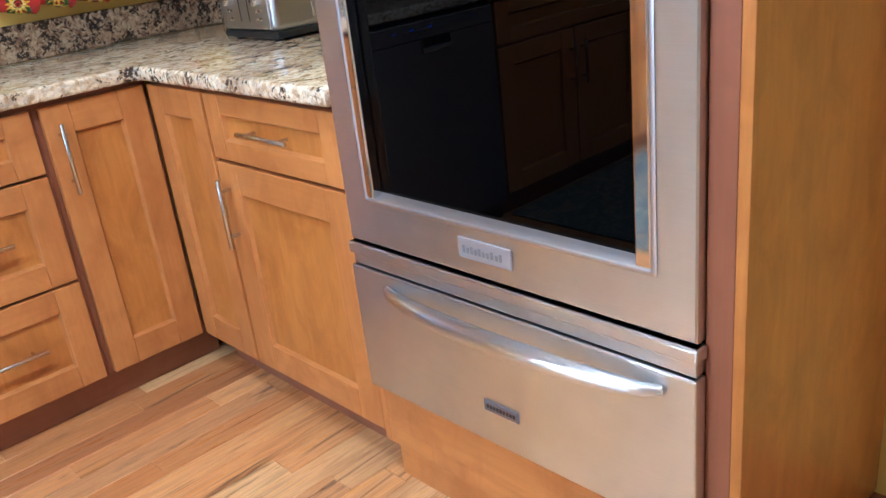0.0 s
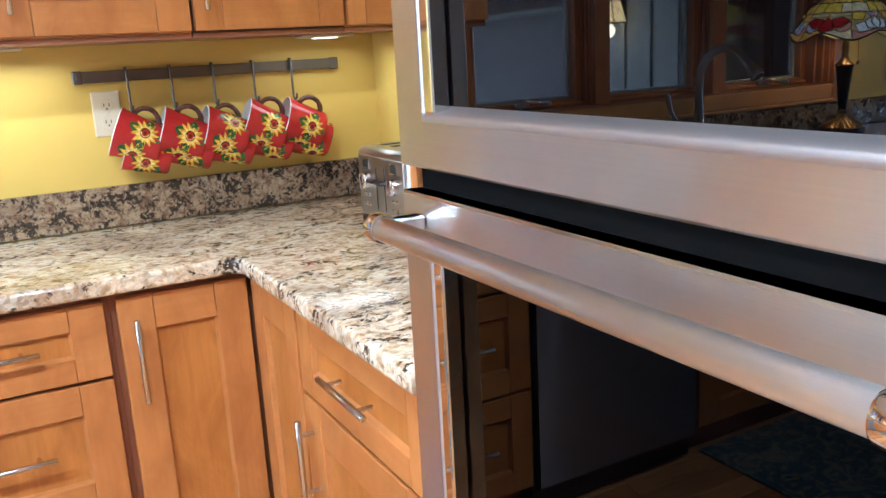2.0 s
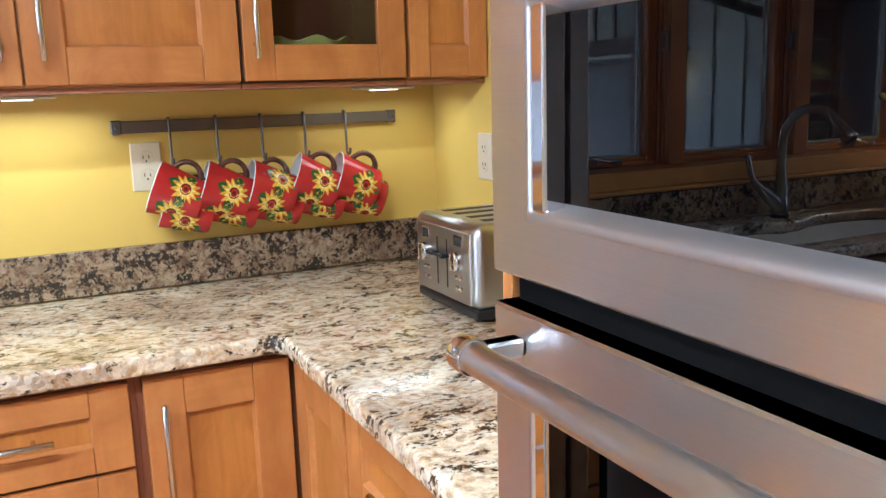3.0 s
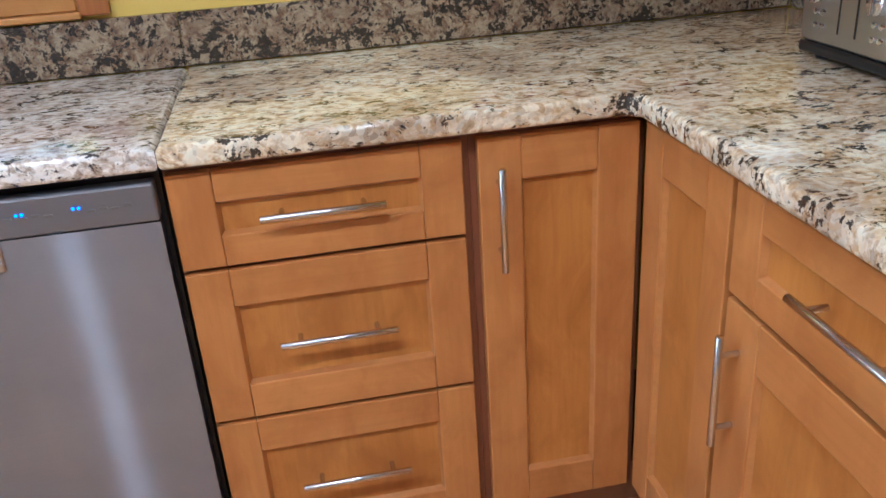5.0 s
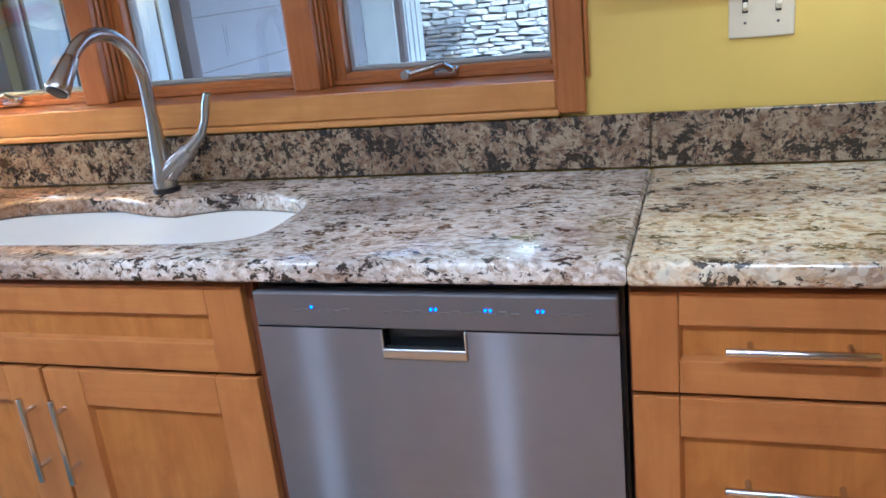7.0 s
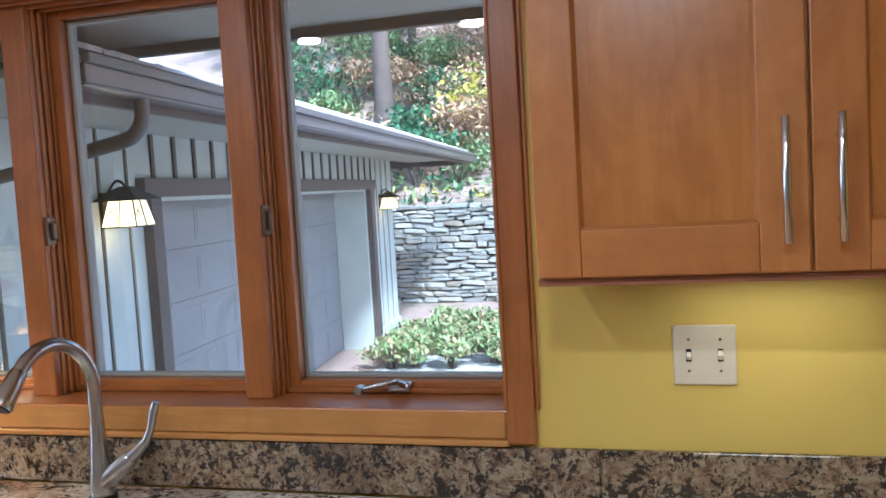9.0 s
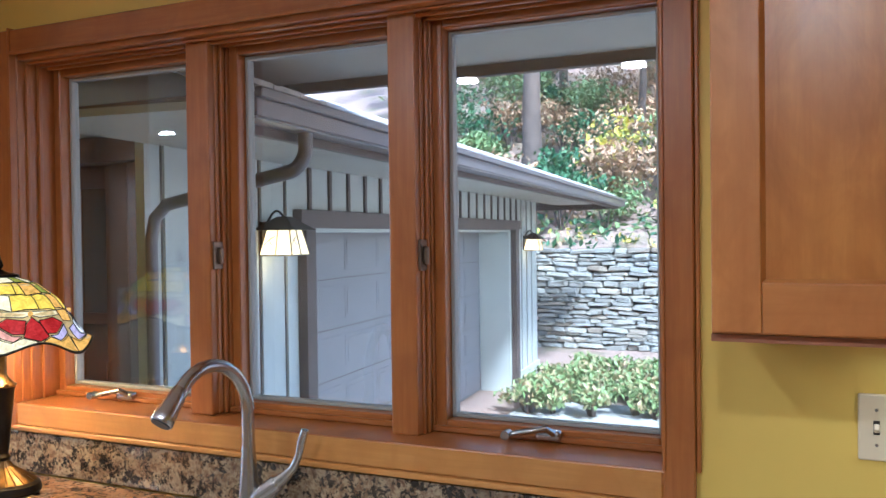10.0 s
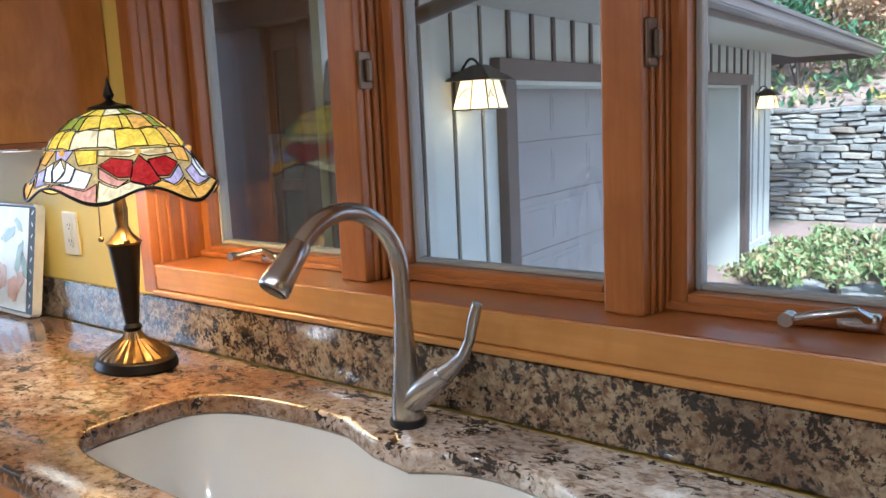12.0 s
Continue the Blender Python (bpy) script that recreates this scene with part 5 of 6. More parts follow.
structure("eave_fascia", bm, brown_trim, "dark brown painted fascia board of the eave", "fascia")
vent = tagged(thing("soffit_vent", (0, 0, 0)), "dark slotted soffit vent strip", "vent", "", "structure")
for k in range(4):
    part("slat", boxed(-4.2, 0.8, 1.0 + 0.022 * k, 1.012 + 0.022 * k, 2.228, 2.2345), gutter_paint, vent)
structure("house_roof", boxed(-6.2, 1.6, -5.0, 2.13, 2.43, 2.5), brown_trim, "flat cover of the house roof above the kitchen", "roof")
structure("house_wall", boxed(-6.2, -5.86, -0.2, 2.9, GZ, 2.235), siding, "pale siding of the entry wing", "wall")


def outdoor_ground():
    n = Nodes(material("leaf_littered_ground", (0.16, 0.11, 0.08), 0.95))
    v = n.coords()
    a = n.noise(v, 1.2, 5, 0.65)
    f = n.noise(v, 28.0, 5, 0.7)
    c = n.ramp(f, [(0.3, (0.16, 0.11, 0.09)), (0.5, (0.40, 0.28, 0.23)), (0.7, (0.55, 0.45, 0.39))])
    n.base(n.mix(n.ramp(a, [(0.5, (0, 0, 0)), (0.68, (0.7, 0.7, 0.7))]), c, (0.13, 0.15, 0.06)))
    n.bump(f, 0.6, 0.03)
    return n.m


litter = outdoor_ground()
bm = bmesh.new()
nx, ny = 60, 120
grid = []
for j in range(ny):
    s = (j / (ny - 1)) * 2 - 1
    y = 13.35 + math.copysign(abs(s) ** 2.4, s) * 900
    row = []
    for i in range(nx):
        s = (i / (nx - 1)) * 2 - 1
        x = -3 + math.copysign(abs(s) ** 2.2, s) * 900
        rise = 0.0
        if y > 13.35:
            rise = 1.72 + min(y - 13.35, 40) * 0.42 + 0.25 * noise.noise((x * 0.4, y * 0.4, 0))
        row.append(bm.verts.new((x, y, GZ + rise)))
    grid.append(row)
for a, b in zip(grid, grid[1:]):
    for k in range(nx - 1):
        bm.faces.new((a[k], a[k + 1], b[k + 1], b[k]))
structure("ground", bm, litter, "leaf-littered yard rising to a wooded slope", "ground", 60)
structure("driveway", boxed(-3.9, 1.5, 1.0, 8.55, GZ, GZ + 0.02, 0.004), concrete, "pale concrete driveway apron before the garage", "pavement")

# garage: local x towards the yard, local y along its front
GA = pose(-4.37, 9.1, 0, 0, 0, 6)
garage = thing("garage", GA, "pale board-and-batten garage with taupe doors and shingled roof", "garage")
S0, S1 = -7.15, 1.42
bm = bmesh.new()
box(bm, -0.05, 0, S0, -5.55, GZ, 2.12)
box(bm, -0.2, 0, -0.08, S1, GZ, 2.12)
box(bm, -0.2, 0, -5.55, -0.08, 1.60, 2.12)
box(bm, -6.0, -0.2, S1 - 0.2, S1, GZ, 2.12)
part("wall", bm, siding, garage, "pale grey-green siding")
for k in range(29):
    s = -7.0 + 0.30 * k
    z0 = GZ + 0.2 if (s < -5.7 or s > 0.2) else 1.722
    if s < S1 - 0.03:
        part("batten", boxed(0.0, 0.018, s - 0.02, s + 0.02, z0, 2.10, 0.002), siding if z0 < 1 else brown_trim, garage)
        # narrow dark strip along one edge of each full-height batten
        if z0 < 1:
            part("batten_gap", boxed(0.0, 0.004, s - 0.032, s - 0.021, z0, 2.10), brown_trim, garage, "dark line beside the batten")
part("sill_board", boxed(0.0, 0.03, 0.3, S1, GZ + 0.02, GZ + 0.2, 0.003), siding, garage)
part("header", boxed(0.0, 0.07, -5.72, 0.22, 1.60, 1.72, 0.004), brown_trim, garage, "dark brown door header")
for s0, s1 in ((-5.66, -5.53), (-0.08, 0.10)):
    part("post", boxed(0.0, 0.07, s0, s1, GZ, 1.60, 0.004), brown_trim, garage, "dark brown door post")
bm = boxed(-0.40, -0.01, -0.12, -0.081, GZ, 1.60)
box(bm, -0.40, -0.01, -5.549, -5.51, GZ, 1.60)
box(bm, -0.40, -0.01, -5.51, -0.12, 1.575, 1.60)
part("reveal", bm, siding, garage, "pale door reveal")
gd = part("garage_door", boxed(-0.46, -0.41, -5.51, -0.12, GZ + 0.01, 1.60), door_grey, garage, "taupe sectional garage door with raised panels")
for r_ in range(5):
    z0 = GZ + 0.03 + r_ * 0.408
    part("section_joint", boxed(-0.4095, -0.4075, -5.50, -0.13, z0 - 0.006, z0 + 0.002), brown_trim, gd)
    for k in range(8):
        s = -5.44 + k * 0.665
        bm = boxed(-0.4099, -0.406, s, s + 0.58, z0 + 0.06, z0 + 0.345, 0.003)
        box(bm, -0.406, -0.4025, s + 0.04, s + 0.54, z0 + 0.10, z0 + 0.305, 0.003)
        part("door_panel", bm, door_grey, gd)
# roof, soffit, gutter
OV = 1.0
bm = bmesh.new()
for a, b in (((OV - 0.02, 2.06), (-4.5, 4.05)),):
    vs = [bm.verts.new(p) for p in ((a[0], -7.95, a[1]), (a[0], S1 + 1.45, a[1]), (b[0], S1 - 3.0, b[1]), (b[0], -7.95, b[1]))]
    bm.faces.new(vs)
    vs2 = [bm.verts.new(p) for p in ((a[0], S1 + 1.45, a[1]), (-9.0, S1 + 1.45, a[1]), (b[0], S1 - 3.0, b[1]))]
    bm.faces.new(vs2)
bmesh.ops.solidify(bm, geom=list(bm.faces), thickness=0.05)
shingle = plain("weathered_pale_shingle", (0.68, 0.64, 0.62), 0.9, 9.0, 0.35, 0.8, 40)
roof = part("roof", bm, shingle, garage, "weathered pale shingled roof strewn with leaves")
rng = random.Random(11)
bm = bmesh.new()
slope = (4.05 - 2.06) / (OV - 0.02 + 4.5)
for r_ in range(16):
    x = OV - 0.04 - 0.14 * r_
    z = 2.06 + (OV - 0.02 - x) * slope + 0.055
    s = -7.9 + rng.random() * 0.2
    while s < S1 + 1.35 - 0.14 * r_ * 0.9:
        w = rng.uniform(0.14, 0.30)
        box(bm, x - 0.15, x, s, s + w - 0.008, z, z + rng.uniform(0.010, 0.022))
        s += w
shing = part("shingle", bm, shingle, roof, "overlapping shingle courses")
shing["kind"] = "stuff"
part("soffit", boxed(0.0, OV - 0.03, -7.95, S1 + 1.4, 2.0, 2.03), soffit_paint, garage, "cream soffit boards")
part("fascia", boxed(OV - 0.03, OV, -7.95, S1 + 1.42, 1.92, 2.08, 0.003), brown_trim, garage)
part("fascia", boxed(-6.0, OV, S1 + 1.421, S1 + 1.45, 1.92, 2.08, 0.003), brown_trim, garage)
bm = bmesh.new()
box(bm, OV, OV + 0.012, -7.95, S1 + 1.42, 1.955, 2.01, 0.003)
box(bm, OV + 0.0, OV + 0.10, -7.95, S1 + 1.42, 1.955, 1.965, 0.003)
box(bm, OV + 0.085, OV + 0.105, -7.95, S1 + 1.42, 1.965, 2.03, 0.006, 0, 2)
box(bm, OV + 0.095, OV + 0.125, -7.95, S1 + 1.42, 2.03, 2.065, 0.006, 0, 2)
part("gutter", bm, gutter_paint, garage, "taupe box gutter")
ds = -7.50
bm = bmesh.new()
pts = [(OV + 0.05, ds, 1.96), (OV + 0.05, ds, 1.90)]
for k in range(1, 7):
    a = radians(k * 12)
    pts.append((OV + 0.05 - 0.10 * (1 - math.cos(a)), ds, 1.90 - 0.10 * math.sin(a)))
pts += [(0.18, ds + 0.28, 1.70), (0.09, ds + 0.31, 1.64), (0.06, ds + 0.32, 1.54), (0.06, ds + 0.32, GZ + 0.05)]
tube(bm, pts, 0.030, 12)
part("downspout", bm, gutter_paint, garage, "taupe downspout with a curved elbow", 60)


def wall_lantern(m):
    o = thing("wall_lantern", m, "lit craftsman wall lantern with frosted panes and a dark metal roof", "wall lamp", "garage lanterns")
    part("back_plate", boxed(0, 0.025, -0.085, 0.085, -0.13, 0.10, 0.004), bronze, o)
    pts = [(0.02, 0, 0.10)] + [(0.02 + 0.13 * k / 6, 0, 0.10 + 0.06 * math.sin(math.pi * k / 6) + 0.03 * k / 6) for k in range(1, 7)]
    part("arm", tube(bmesh.new(), pts, 0.009, 8), bronze, o, "curved dark arm", True)
    bm = bmesh.new()
    c = Vector((0.15, 0, 0))
    lo = [bm.verts.new(c + Vector((x * 0.165, y * 0.165, 0.040))) for x, y in ((-1, -1), (1, -1), (1, 1), (-1, 1))]
    hi = [bm.verts.new(c + Vector((x * 0.035, y * 0.035, 0.135))) for x, y in ((-1, -1), (1, -1), (1, 1), (-1, 1))]
    for k in range(4):
        bm.faces.new((lo[k], lo[(k + 1) % 4], hi[(k + 1) % 4], hi[k]))
    bm.faces.new(lo), bm.faces.new(hi)
    part("cap", bm, bronze, o, "dark pyramid cap")
    top, bot = 0.085, 0.125
    ring = ((-1, -1), (1, -1), (1, 1), (-1, 1))
    for k in range(4):
        (ax, ay), (bx, by) = ring[k], ring[(k + 1) % 4]
        bm = bmesh.new()
        bm.faces.new([bm.verts.new(c + Vector(p)) for p in ((ax * top, ay * top, 0.052), (bx * top, by * top, 0.052), (bx * bot, by * bot, -0.13), (ax * bot, ay * bot, -0.13))])
        bmesh.ops.solidify(bm, geom=list(bm.faces), thickness=0.003)
        part("pane", bm, porch_glow, o, "glowing frosted pane")
        at = lambda u, v: c + Vector(((ax + (bx - ax) * u) * (top + (bot - top) * v + 0.003), (ay + (by - ay) * u) * (top + (bot - top) * v + 0.003), 0.052 - 0.182 * v))
        part("centre_bar", tube(bmesh.new(), [at(0.5, 0.0), at(0.5, 1.0)], 0.004, 6), bronze, o)
        bm = tube(bmesh.new(), [at(0.08, 0.62), at(0.22, 0.40), at(0.42, 0.30)], 0.003, 5)
        tube(bm, [at(0.22, 0.40), at(0.30, 0.58), at(0.40, 0.62)], 0.0025, 5)
        part("twig", bm, bronze, o, "dark twig silhouette")
        part("corner_bar", tube(bmesh.new(), [c + Vector((ax * (top + 0.002), ay * (top + 0.002), 0.054)), c + Vector((ax * (bot + 0.002), ay * (bot + 0.002), -0.132))], 0.005, 6), bronze, o)
        part("lower_bar", tube(bmesh.new(), [c + Vector((ax * bot, ay * bot, -0.132)), c + Vector((bx * bot, by * bot, -0.132))], 0.005, 6), bronze, o)
    return o


l1 = wall_lantern(GA @ pose(0.0, -6.05, 1.550))
l2 = copy_thing(l1, GA @ pose(0.0, 0.66, 1.44))
for o in (l1, l2):
    o.scale = (0.86, 0.86, 0.86)
for s, z in ((-6.10, 1.38), (0.66, 1.245)):
    m = GA @ pose(0.14, s, z)
    lamp("lantern_light", "POINT", pose(*m.translation), 0.35, (1.0, 0.74, 0.42), 0.05)

chrome_glass = material("dark_door_glass", (0.03, 0.032, 0.036), 0.03, 0.0, Specular_IOR_Level=1.0)
# entry door in the wing beyond the garage corner
EY = 3.30
structure("entry_wall", boxed(-4.83, -3.80, EY, EY + 0.1, GZ, 2.235), siding, "pale siding at the back of the entry porch", "wall")
structure("entry_surround", boxed(-6.2, -4.832, EY, EY + 0.1, GZ, 2.235), brown_trim, "dark brown timber surround of the entry door", "wall")
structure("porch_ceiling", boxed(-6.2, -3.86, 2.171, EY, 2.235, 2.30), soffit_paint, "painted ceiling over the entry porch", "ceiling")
structure("porch_beam", boxed(-6.2, -3.75, 3.10, 3.22, 2.06, 2.23, 0.004), brown_trim, "dark brown porch beam", "beam")
structure("porch_floor", boxed(-5.85, -3.9, 0.77, EY, GZ, GZ + 0.02), concrete, "pale concrete porch floor", "floor")
entry = tagged(thing("door_1", (-5.10, EY, 0)), "dark wooden entry door with a tall glass light", "door", "", "structure")
for x0, x1, mat in ((-0.05, 0.12, brown_trim), (0.121, 0.27, gutter_paint), (-0.68, -0.43, brown_trim)):
    part("frame", boxed(x0, x1, -0.08, 0.0, GZ, 2.06, 0.004), mat, entry)
part("head_frame", boxed(-0.68, 0.27, -0.085, 0.0, 2.0605, 2.22, 0.004), brown_trim, entry)
for x0, x1 in ((-0.4295, -0.36), (-0.12, -0.0505)):
    part("stile", boxed(x0, x1, -0.045, 0.0, GZ, 2.03, 0.003), door_wood, entry, "warm stained door stile")
for z0, z1 in ((GZ, 0.25), (0.95, 1.03), (1.90, 2.03)):
    part("rail", boxed(-0.3598, -0.1202, -0.044, 0.0, z0, z1, 0.003), door_wood, entry)
for z0, z1 in ((0.2502, 0.9498), (1.0302, 1.8998)):
    part("pane", boxed(-0.36, -0.12, -0.03, -0.024, z0, z1), chrome_glass, entry, "dark reflecting glass")
part("door_handle", tube(bmesh.new(), [(-0.08, -0.06, 0.52), (-0.08, -0.085, 0.55), (-0.08, -0.085, 0.68), (-0.08, -0.06, 0.71)], 0.010, 8), bronze, entry, "dark pull handle", True)
copy_thing(can, Matrix.Translation((-4.42, 2.92, 2.235)))
lamp("porch_lamp", "AREA", look((-4.42, 2.92, 2.215), (-4.42, 2.92, 0)), 5.0, (1.0, 0.88, 0.70), 0.11, 160)

# ---- dry stone retaining wall ----
stone_mat = Nodes(material("grey_fieldstone", (0.4, 0.4, 0.38), 0.9))
n = stone_mat
info, geo = n.add("ObjectInfo"), n.add("NewGeometry")
s_ = n.add("Math")
n.link(info.outputs["Random"], s_.inputs[0])
n.link(geo.outputs["Random Per Island"], s_.inputs[1])
fr = n.add("Math")
fr.operation = "FRACT"
n.link(s_.outputs[0], fr.inputs[0])
tone = n.ramp(fr.outputs[0], [(0.0, (0.28, 0.28, 0.26)), (0.3, (0.44, 0.43, 0.39)), (0.6, (0.36, 0.38, 0.38)), (0.85, (0.52, 0.49, 0.42)), (1.0, (0.30, 0.25, 0.2))])
f = n.noise(n.coords(), 30, 5, 0.65)
n.base(n.mix(n.ramp(f, [(0.35, (0.55, 0.55, 0.55)), (0.6, (0, 0, 0))]), tone, (0.16, 0.15, 0.12)))
n.bump(f, 0.7, 0.02)
stone_mat = n.m
swall = tagged(thing("stone_wall", (0, 13.2, GZ)), "dry-stacked grey fieldstone retaining wall with dark joints", "wall")
part("core", boxed(-9, 5, 0.08, 0.5, -0.2, 1.70), material("dark_joint_earth", (0.035, 0.03, 0.025), 1.0), swall, "dark earth core")


def stone_mesh(seed):
    r = random.Random(seed)
    bm = bmesh.new()
    bmesh.ops.create_cube(bm, size=1.0)
    bmesh.ops.bevel(bm, geom=list(bm.edges), offset=0.16, segments=1, affect="EDGES")
    for v in bm.verts:
        v.co += Vector((r.uniform(-0.09, 0.09), r.uniform(-0.06, 0.06), r.uniform(-0.09, 0.09)))
    me = bpy.data.meshes.new("stone")
    bm.to_mesh(me)
    bm.free()
    me.materials.append(stone_mat)
    return me


stone_meshes = [stone_mesh(k) for k in range(8)]
rng = random.Random(5)
spare = bmesh.new()
z, count = 0.0, 0
while z < 1.74:
    h = rng.uniform(0.055, 0.13)
    x = -8.8 + rng.random() * 0.3
    while x < 4.6:
        w = rng.uniform(0.16, 0.46)
        hh = h * rng.uniform(0.8, 1.05)
        loc = (x + w / 2, 0.05 + rng.uniform(-0.03, 0.03), z + h / 2 + rng.uniform(-0.012, 0.012))
        turn = Euler((rng.uniform(-0.08, 0.08), rng.uniform(-0.09, 0.09), rng.uniform(-0.08, 0.08)))
        m = Matrix.LocRotScale(loc, turn, (w * 0.97, 0.22, hh * 0.97))
        me = rng.choice(stone_meshes)
        if -5.6 < x < -2.2 and count < 300:
            ob = new("stone", me)
            ob.parent = swall
            ob.matrix_basis = m
            count += 1
        else:
            k0 = len(spare.verts)
            spare.from_mesh(me)
            spare.verts.ensure_lookup_table()
            for v in spare.verts[k0:]:
                v.co = m @ v.co
        x += w
    z += h
st = part("stones", spare, stone_mat, swall)
st["kind"] = "stuff"


# ---- plants ----
def leaf_material(name, a, b, c_):
    n = Nodes(material(name, a, 0.55))
    geo = n.add("NewGeometry")
    n.base(n.ramp(geo.outputs["Random Per Island"], [(0.0, a), (0.5, b), (1.0, c_)]))
    n.p.inputs["Transmission Weight"].default_value = 0.0
    n.p.inputs["Subsurface Weight"].default_value = 0.0
    return n.m


LEAF = {"green": leaf_material("green_leaves", (0.10, 0.18, 0.06), (0.19, 0.28, 0.11), (0.30, 0.36, 0.17)),
        "dark": leaf_material("dark_green_leaves", (0.03, 0.10, 0.04), (0.055, 0.15, 0.07), (0.10, 0.20, 0.09)),
        "yellow": leaf_material("yellow_autumn_leaves", (0.60, 0.48, 0.05), (0.70, 0.60, 0.10), (0.42, 0.45, 0.10)),
        "orange": leaf_material("rusty_autumn_leaves", (0.46, 0.25, 0.14), (0.52, 0.36, 0.22), (0.36, 0.22, 0.13)),
        "hedge": leaf_material("pale_hedge_leaves", (0.12, 0.20, 0.06), (0.26, 0.34, 0.14), (0.38, 0.26, 0.14))}
bark = plain("grey_brown_bark", (0.13, 0.10, 0.085), 0.95, 6, 0.4, 1.0, 30)


def leaves(bm, centre, spread, count, size, rng_):
    for _ in range(count):
        d = Vector((rng_.gauss(0, 1), rng_.gauss(0, 1), rng_.gauss(0, 1)))
        d = d.normalized() * rng_.random() ** 0.45
        p = Vector(centre) + Vector((d.x * spread[0], d.y * spread[1], d.z * spread[2]))
        s = size * rng_.uniform(0.6, 1.3)
        e = Euler((rng_.uniform(-1.2, 1.2), rng_.uniform(-1.2, 1.2), rng_.uniform(0, 6.3))).to_matrix()
        vs = [bm.verts.new(p + e @ Vector(q)) for q in ((-s, 0, 0), (0, -s * 0.45, 0.1 * s), (s, 0, 0), (0, s * 0.45, 0.1 * s))]
        bm.faces.new(vs)


def ground_z(y):
    return GZ + (1.72 + min(y - 13.35, 40) * 0.42 if y > 13.35 else 0)


def tree(x, y, height, colours, seed, radius=0.16, crown=1.8, name="tree", low=0.35, leaf=0.075):
    r = random.Random(seed)
    base = ground_z(y) - 0.3
    o = thing(name, (x, y, base), "tall woodland tree with a rough trunk and thin autumn crown", "tree", "trees on the slope")
    bm = bmesh.new()
    tops = []
    pts = [(0.02 * k * r.uniform(-1, 1), 0.02 * k * r.uniform(-1, 1), height * k / 8) for k in range(9)]
    tube(bm, pts, [radius * (1.35 if k == 0 else 1 - 0.09 * k) for k in range(9)], 10)
    for k in range(9):
        z = height * r.uniform(low, 0.95)
        a = r.uniform(0, 6.3)
        ln = crown * r.uniform(0.5, 1.0)
        p0 = Vector((0, 0, z))
        p2 = p0 + Vector((math.cos(a) * ln, math.sin(a) * ln, ln * r.uniform(0.1, 0.6)))
        p1 = (p0 + p2) / 2 + Vector((0, 0, 0.12 * ln))
        tube(bm, [p0, p1, p2], [radius * 0.32, radius * 0.2, radius * 0.07], 6)
        tops += [p1, p2]
    part("trunk", bm, bark, o, "rough grey-brown trunk and limbs", 60)
    for j, colour in enumerate(colours):
        bm = bmesh.new()
        for p in tops[j::len(colours)]:
            for _ in range(3):
                q = p + Vector((r.uniform(-0.5, 0.5), r.uniform(-0.5, 0.5), r.uniform(-0.4, 0.5)))
                leaves(bm, q, (0.55, 0.55, 0.38), 110, leaf, r)
        part("crown", bm, LEAF[colour], o)
    return o


def shrub(x, y, size, colour, seed, name="shrub", leaf=0.07, count=320, flat=0.7, z=None):
    r = random.Random(seed)
    o = thing(name, (x, y, ground_z(y) if z is None else z), {"green": "loose green shrub on the slope", "dark": "dense dark green evergreen shrub", "yellow": "yellow-leaved autumn shrub on the slope", "orange": "rusty-leaved autumn shrub on the slope", "hedge": "low pale green and reddish hedge plant by the drive"}[colour], "shrub", "shrubs")
    bm = bmesh.new()
    tips = []
    for k in range(7):
        a = r.uniform(0, 6.3)
        tip = Vector((math.cos(a) * size * 0.6 * r.random(), math.sin(a) * size * 0.6 * r.random(), size * flat * r.uniform(0.6, 1.4)))
        tube(bm, [(0, 0, -0.1), tip * 0.5 + Vector((0, 0, 0.05)), tip], [0.02, 0.014, 0.006], 5)
        tips.append(tip)
    part("stems", bm, bark, o)
    bm = bmesh.new()
    for t_ in tips:
        leaves(bm, t_, (size * 0.5, size * 0.5, size * 0.38 * flat), count // 7, leaf, r)
    part("foliage", bm, LEAF[colour], o)
    return o


tree(-6.6, 16.5, 9.0, ("green", "orange"), 1, 0.24, 2.6, low=0.55)
tree(-4.6, 18.5, 8.0, ("orange", "green"), 2, 0.10, 2.0, low=0.3)
tree(-7.5, 22.0, 9.0, ("dark", "green"), 3, 0.14, 2.5, low=0.25)
tree(-3.2, 17.0, 7.0, ("orange", "yellow"), 4, 0.09, 2.1, low=0.42)
tree(-1.8, 20.5, 8.0, ("green", "yellow"), 5, 0.12, 2.6, low=0.2)
tree(-5.6, 24.5, 9.0, ("green", "dark"), 6, 0.16, 3.0, low=0.15)
tree(-9.5, 19.0, 9.0, ("green", "orange"), 7, 0.16, 2.6, low=0.2)
tree(-0.5, 26.0, 9.0, ("orange", "green"), 8, 0.16, 3.0, low=0.15)
tree(-12.5, 24.0, 10.0, ("dark", "green"), 9, 0.18, 3.2, low=0.15)
tree(1.5, 19.0, 8.0, ("yellow", "green"), 10, 0.13, 2.4, low=0.2)
rng = random.Random(21)
for k in range(70):
    y = 14.1 + 14 * rng.random() ** 1.3
    x = -4.5 + rng.uniform(-0.34, 0.30) * y
    shrub(x, y, rng.uniform(0.8, 1.9), rng.choice(("dark", "green", "green", "orange", "orange", "green")), 100 + k, count=900, leaf=rng.uniform(0.045, 0.085))
shrub(-4.3, 15.2, 0.95, "yellow", 301, count=230, flat=1.2, leaf=0.085)
shrub(-3.2, 14.3, 0.7, "yellow", 302, count=160, flat=0.9)
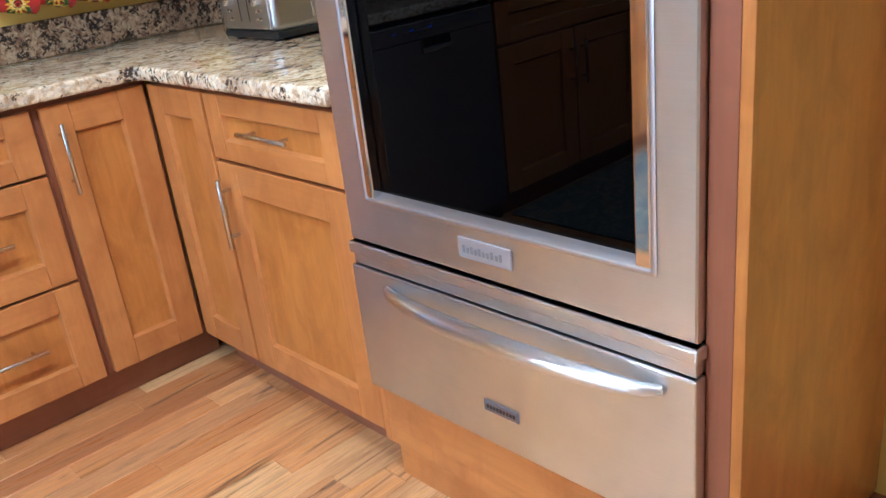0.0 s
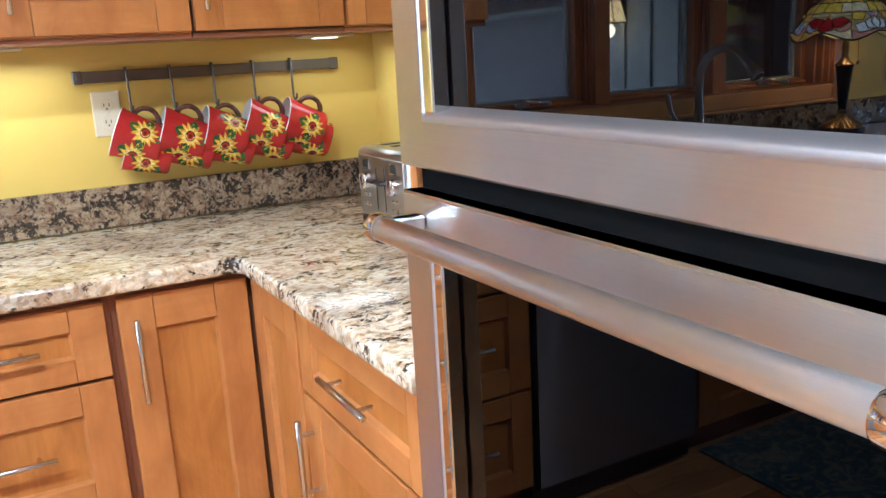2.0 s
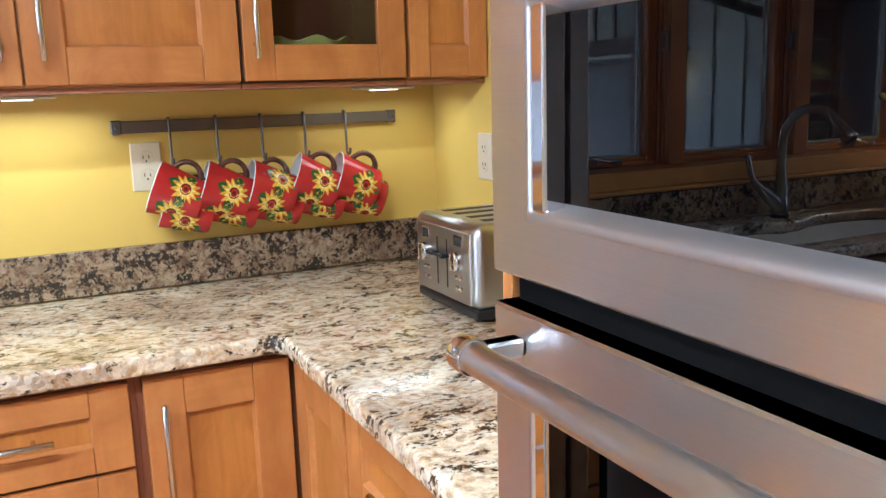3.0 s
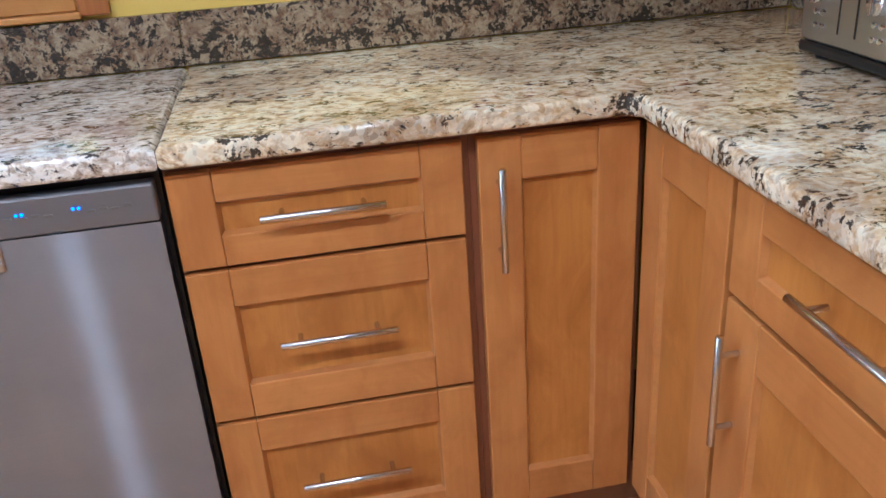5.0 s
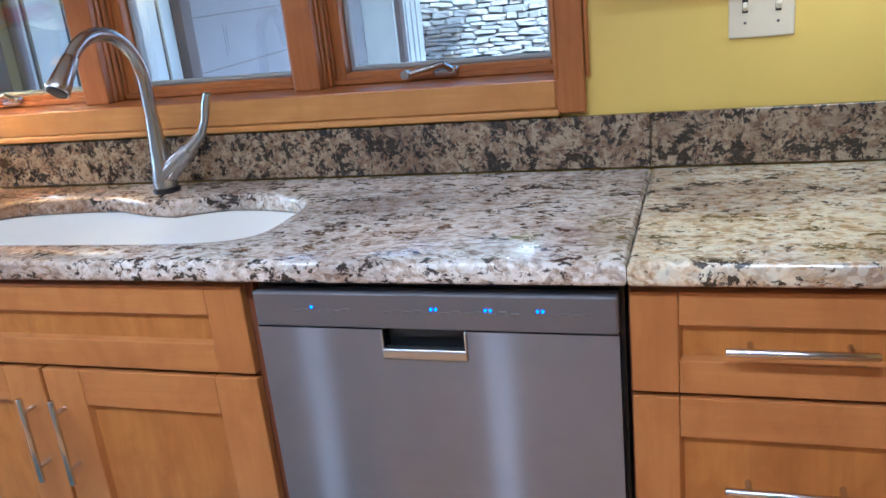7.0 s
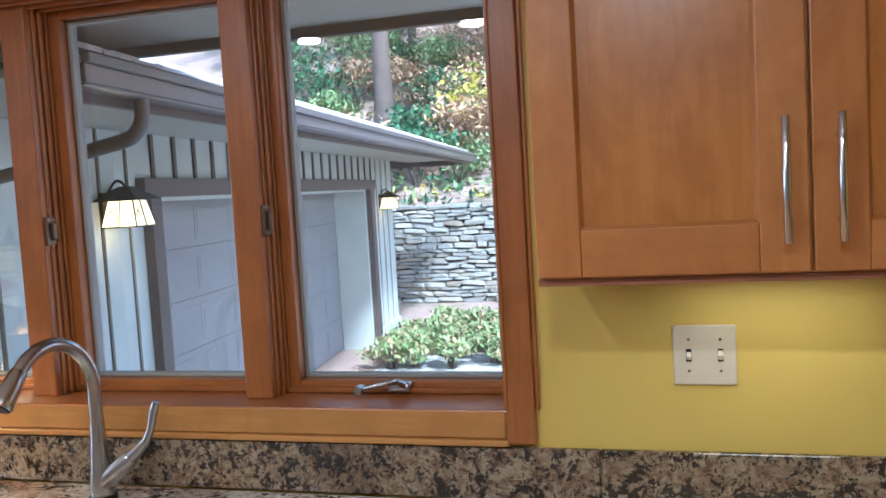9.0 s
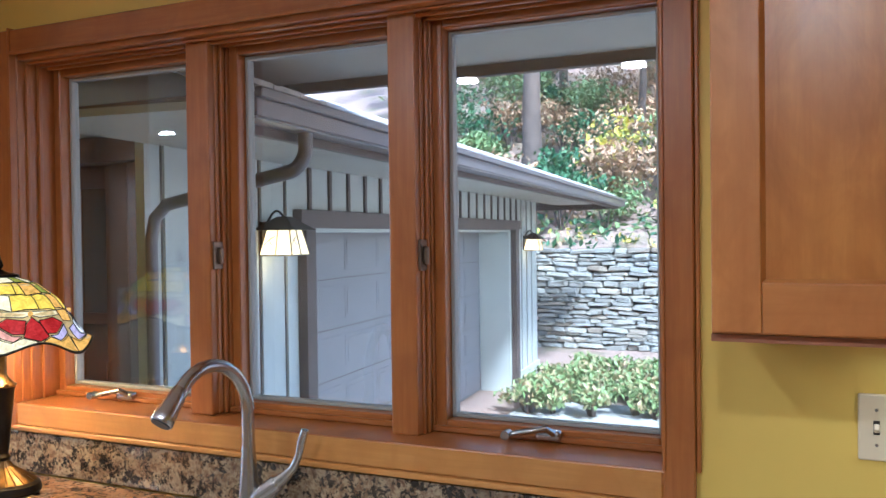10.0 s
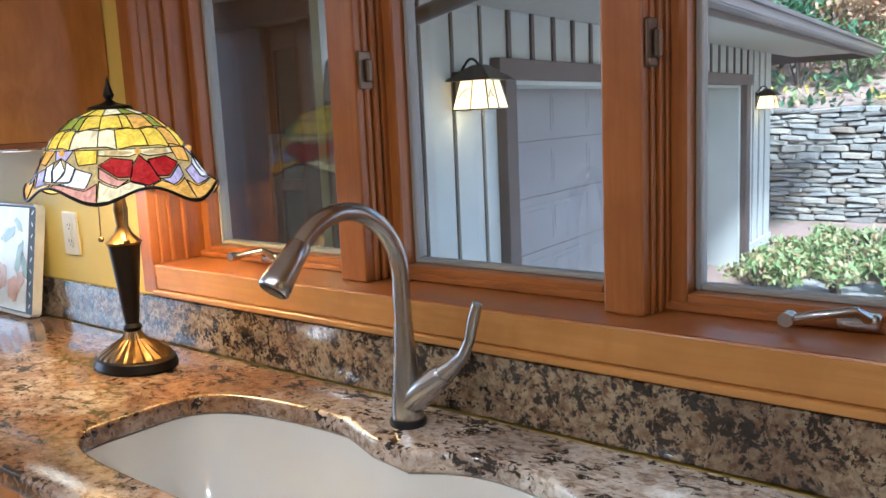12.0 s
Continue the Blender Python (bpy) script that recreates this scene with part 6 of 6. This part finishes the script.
for k in range(44):
    shrub(-3.75 + 0.36 * (k % 11) + rng.uniform(-0.1, 0.1), 7.9 + 0.55 * (k // 11) + rng.uniform(-0.15, 0.15) + 0.05 * (k % 11), 0.40, "hedge", 400 + k, "hedge_plant", 0.044, 460, 0.62, GZ)

# low growth and fallen leaves on the slope above the wall
rng = random.Random(77)
for colour, count, size_ in (("green", 2600, 0.085), ("dark", 1500, 0.09), ("orange", 2600, 0.06), ("yellow", 700, 0.055)):
    bm = bmesh.new()
    for _ in range(count // 10):
        y_ = 13.45 + 9.0 * rng.random() ** 1.5
        x_ = -3.8 + rng.uniform(-0.36, 0.36) * y_
        leaves(bm, (x_, y_, ground_z(y_) + 0.07), (0.35, 0.35, 0.10 if colour in ("orange", "yellow") else 0.22), 10, size_, rng)
    ob = part("undergrowth", bm, LEAF[colour])
    tagged(ob, {"green": "low green plants on the wooded slope", "dark": "dark evergreen ground cover on the slope", "orange": "fallen rusty leaves on the slope", "yellow": "fallen yellow leaves on the slope"}[colour], "undergrowth", "", "stuff")

# ---- floor planks ----
rng = random.Random(7)
PW = 0.083
variants = {}


def plank_mesh(length):
    if length not in variants:
        bm = boxed(0, length - 0.0008, 0, PW - 0.0008, -0.012, 0, 0.0012)
        me = bpy.data.meshes.new("plank")
        bm.to_mesh(me)
        bm.free()
        me.materials.append(plank_mat)
        variants[length] = me
    return variants[length]


rest = bmesh.new()
made = 0
floor_ob = bpy.data.objects["floor"]
row = 0
y = 0.10
while y > WALL_S:
    x = WALL_W + 0.001
    while x < 0.20:
        ln = rng.choice((0.4, 0.55, 0.7, 0.85, 1.0, 1.2))
        ln = min(ln, 0.20 - x + 0.4)
        ln = round(ln, 2)
        if x + ln > 0.58:
            ln = round(0.58 - x, 2)
        if ln > 0.05:
            if -2.6 < x + ln and y > -2.3 and made < 300:
                ob = new("plank", plank_mesh(ln))
                ob.parent = floor_ob
                ob.location = (x, y - PW, 0)
                made += 1
            else:
                box(rest, x, x + ln - 0.0008, y - PW, y - 0.0008, -0.012, 0)
        x += max(ln, 0.1)
    y -= PW
r_ = part("planks", rest, plank_mat, floor_ob)
r_["kind"] = "stuff"
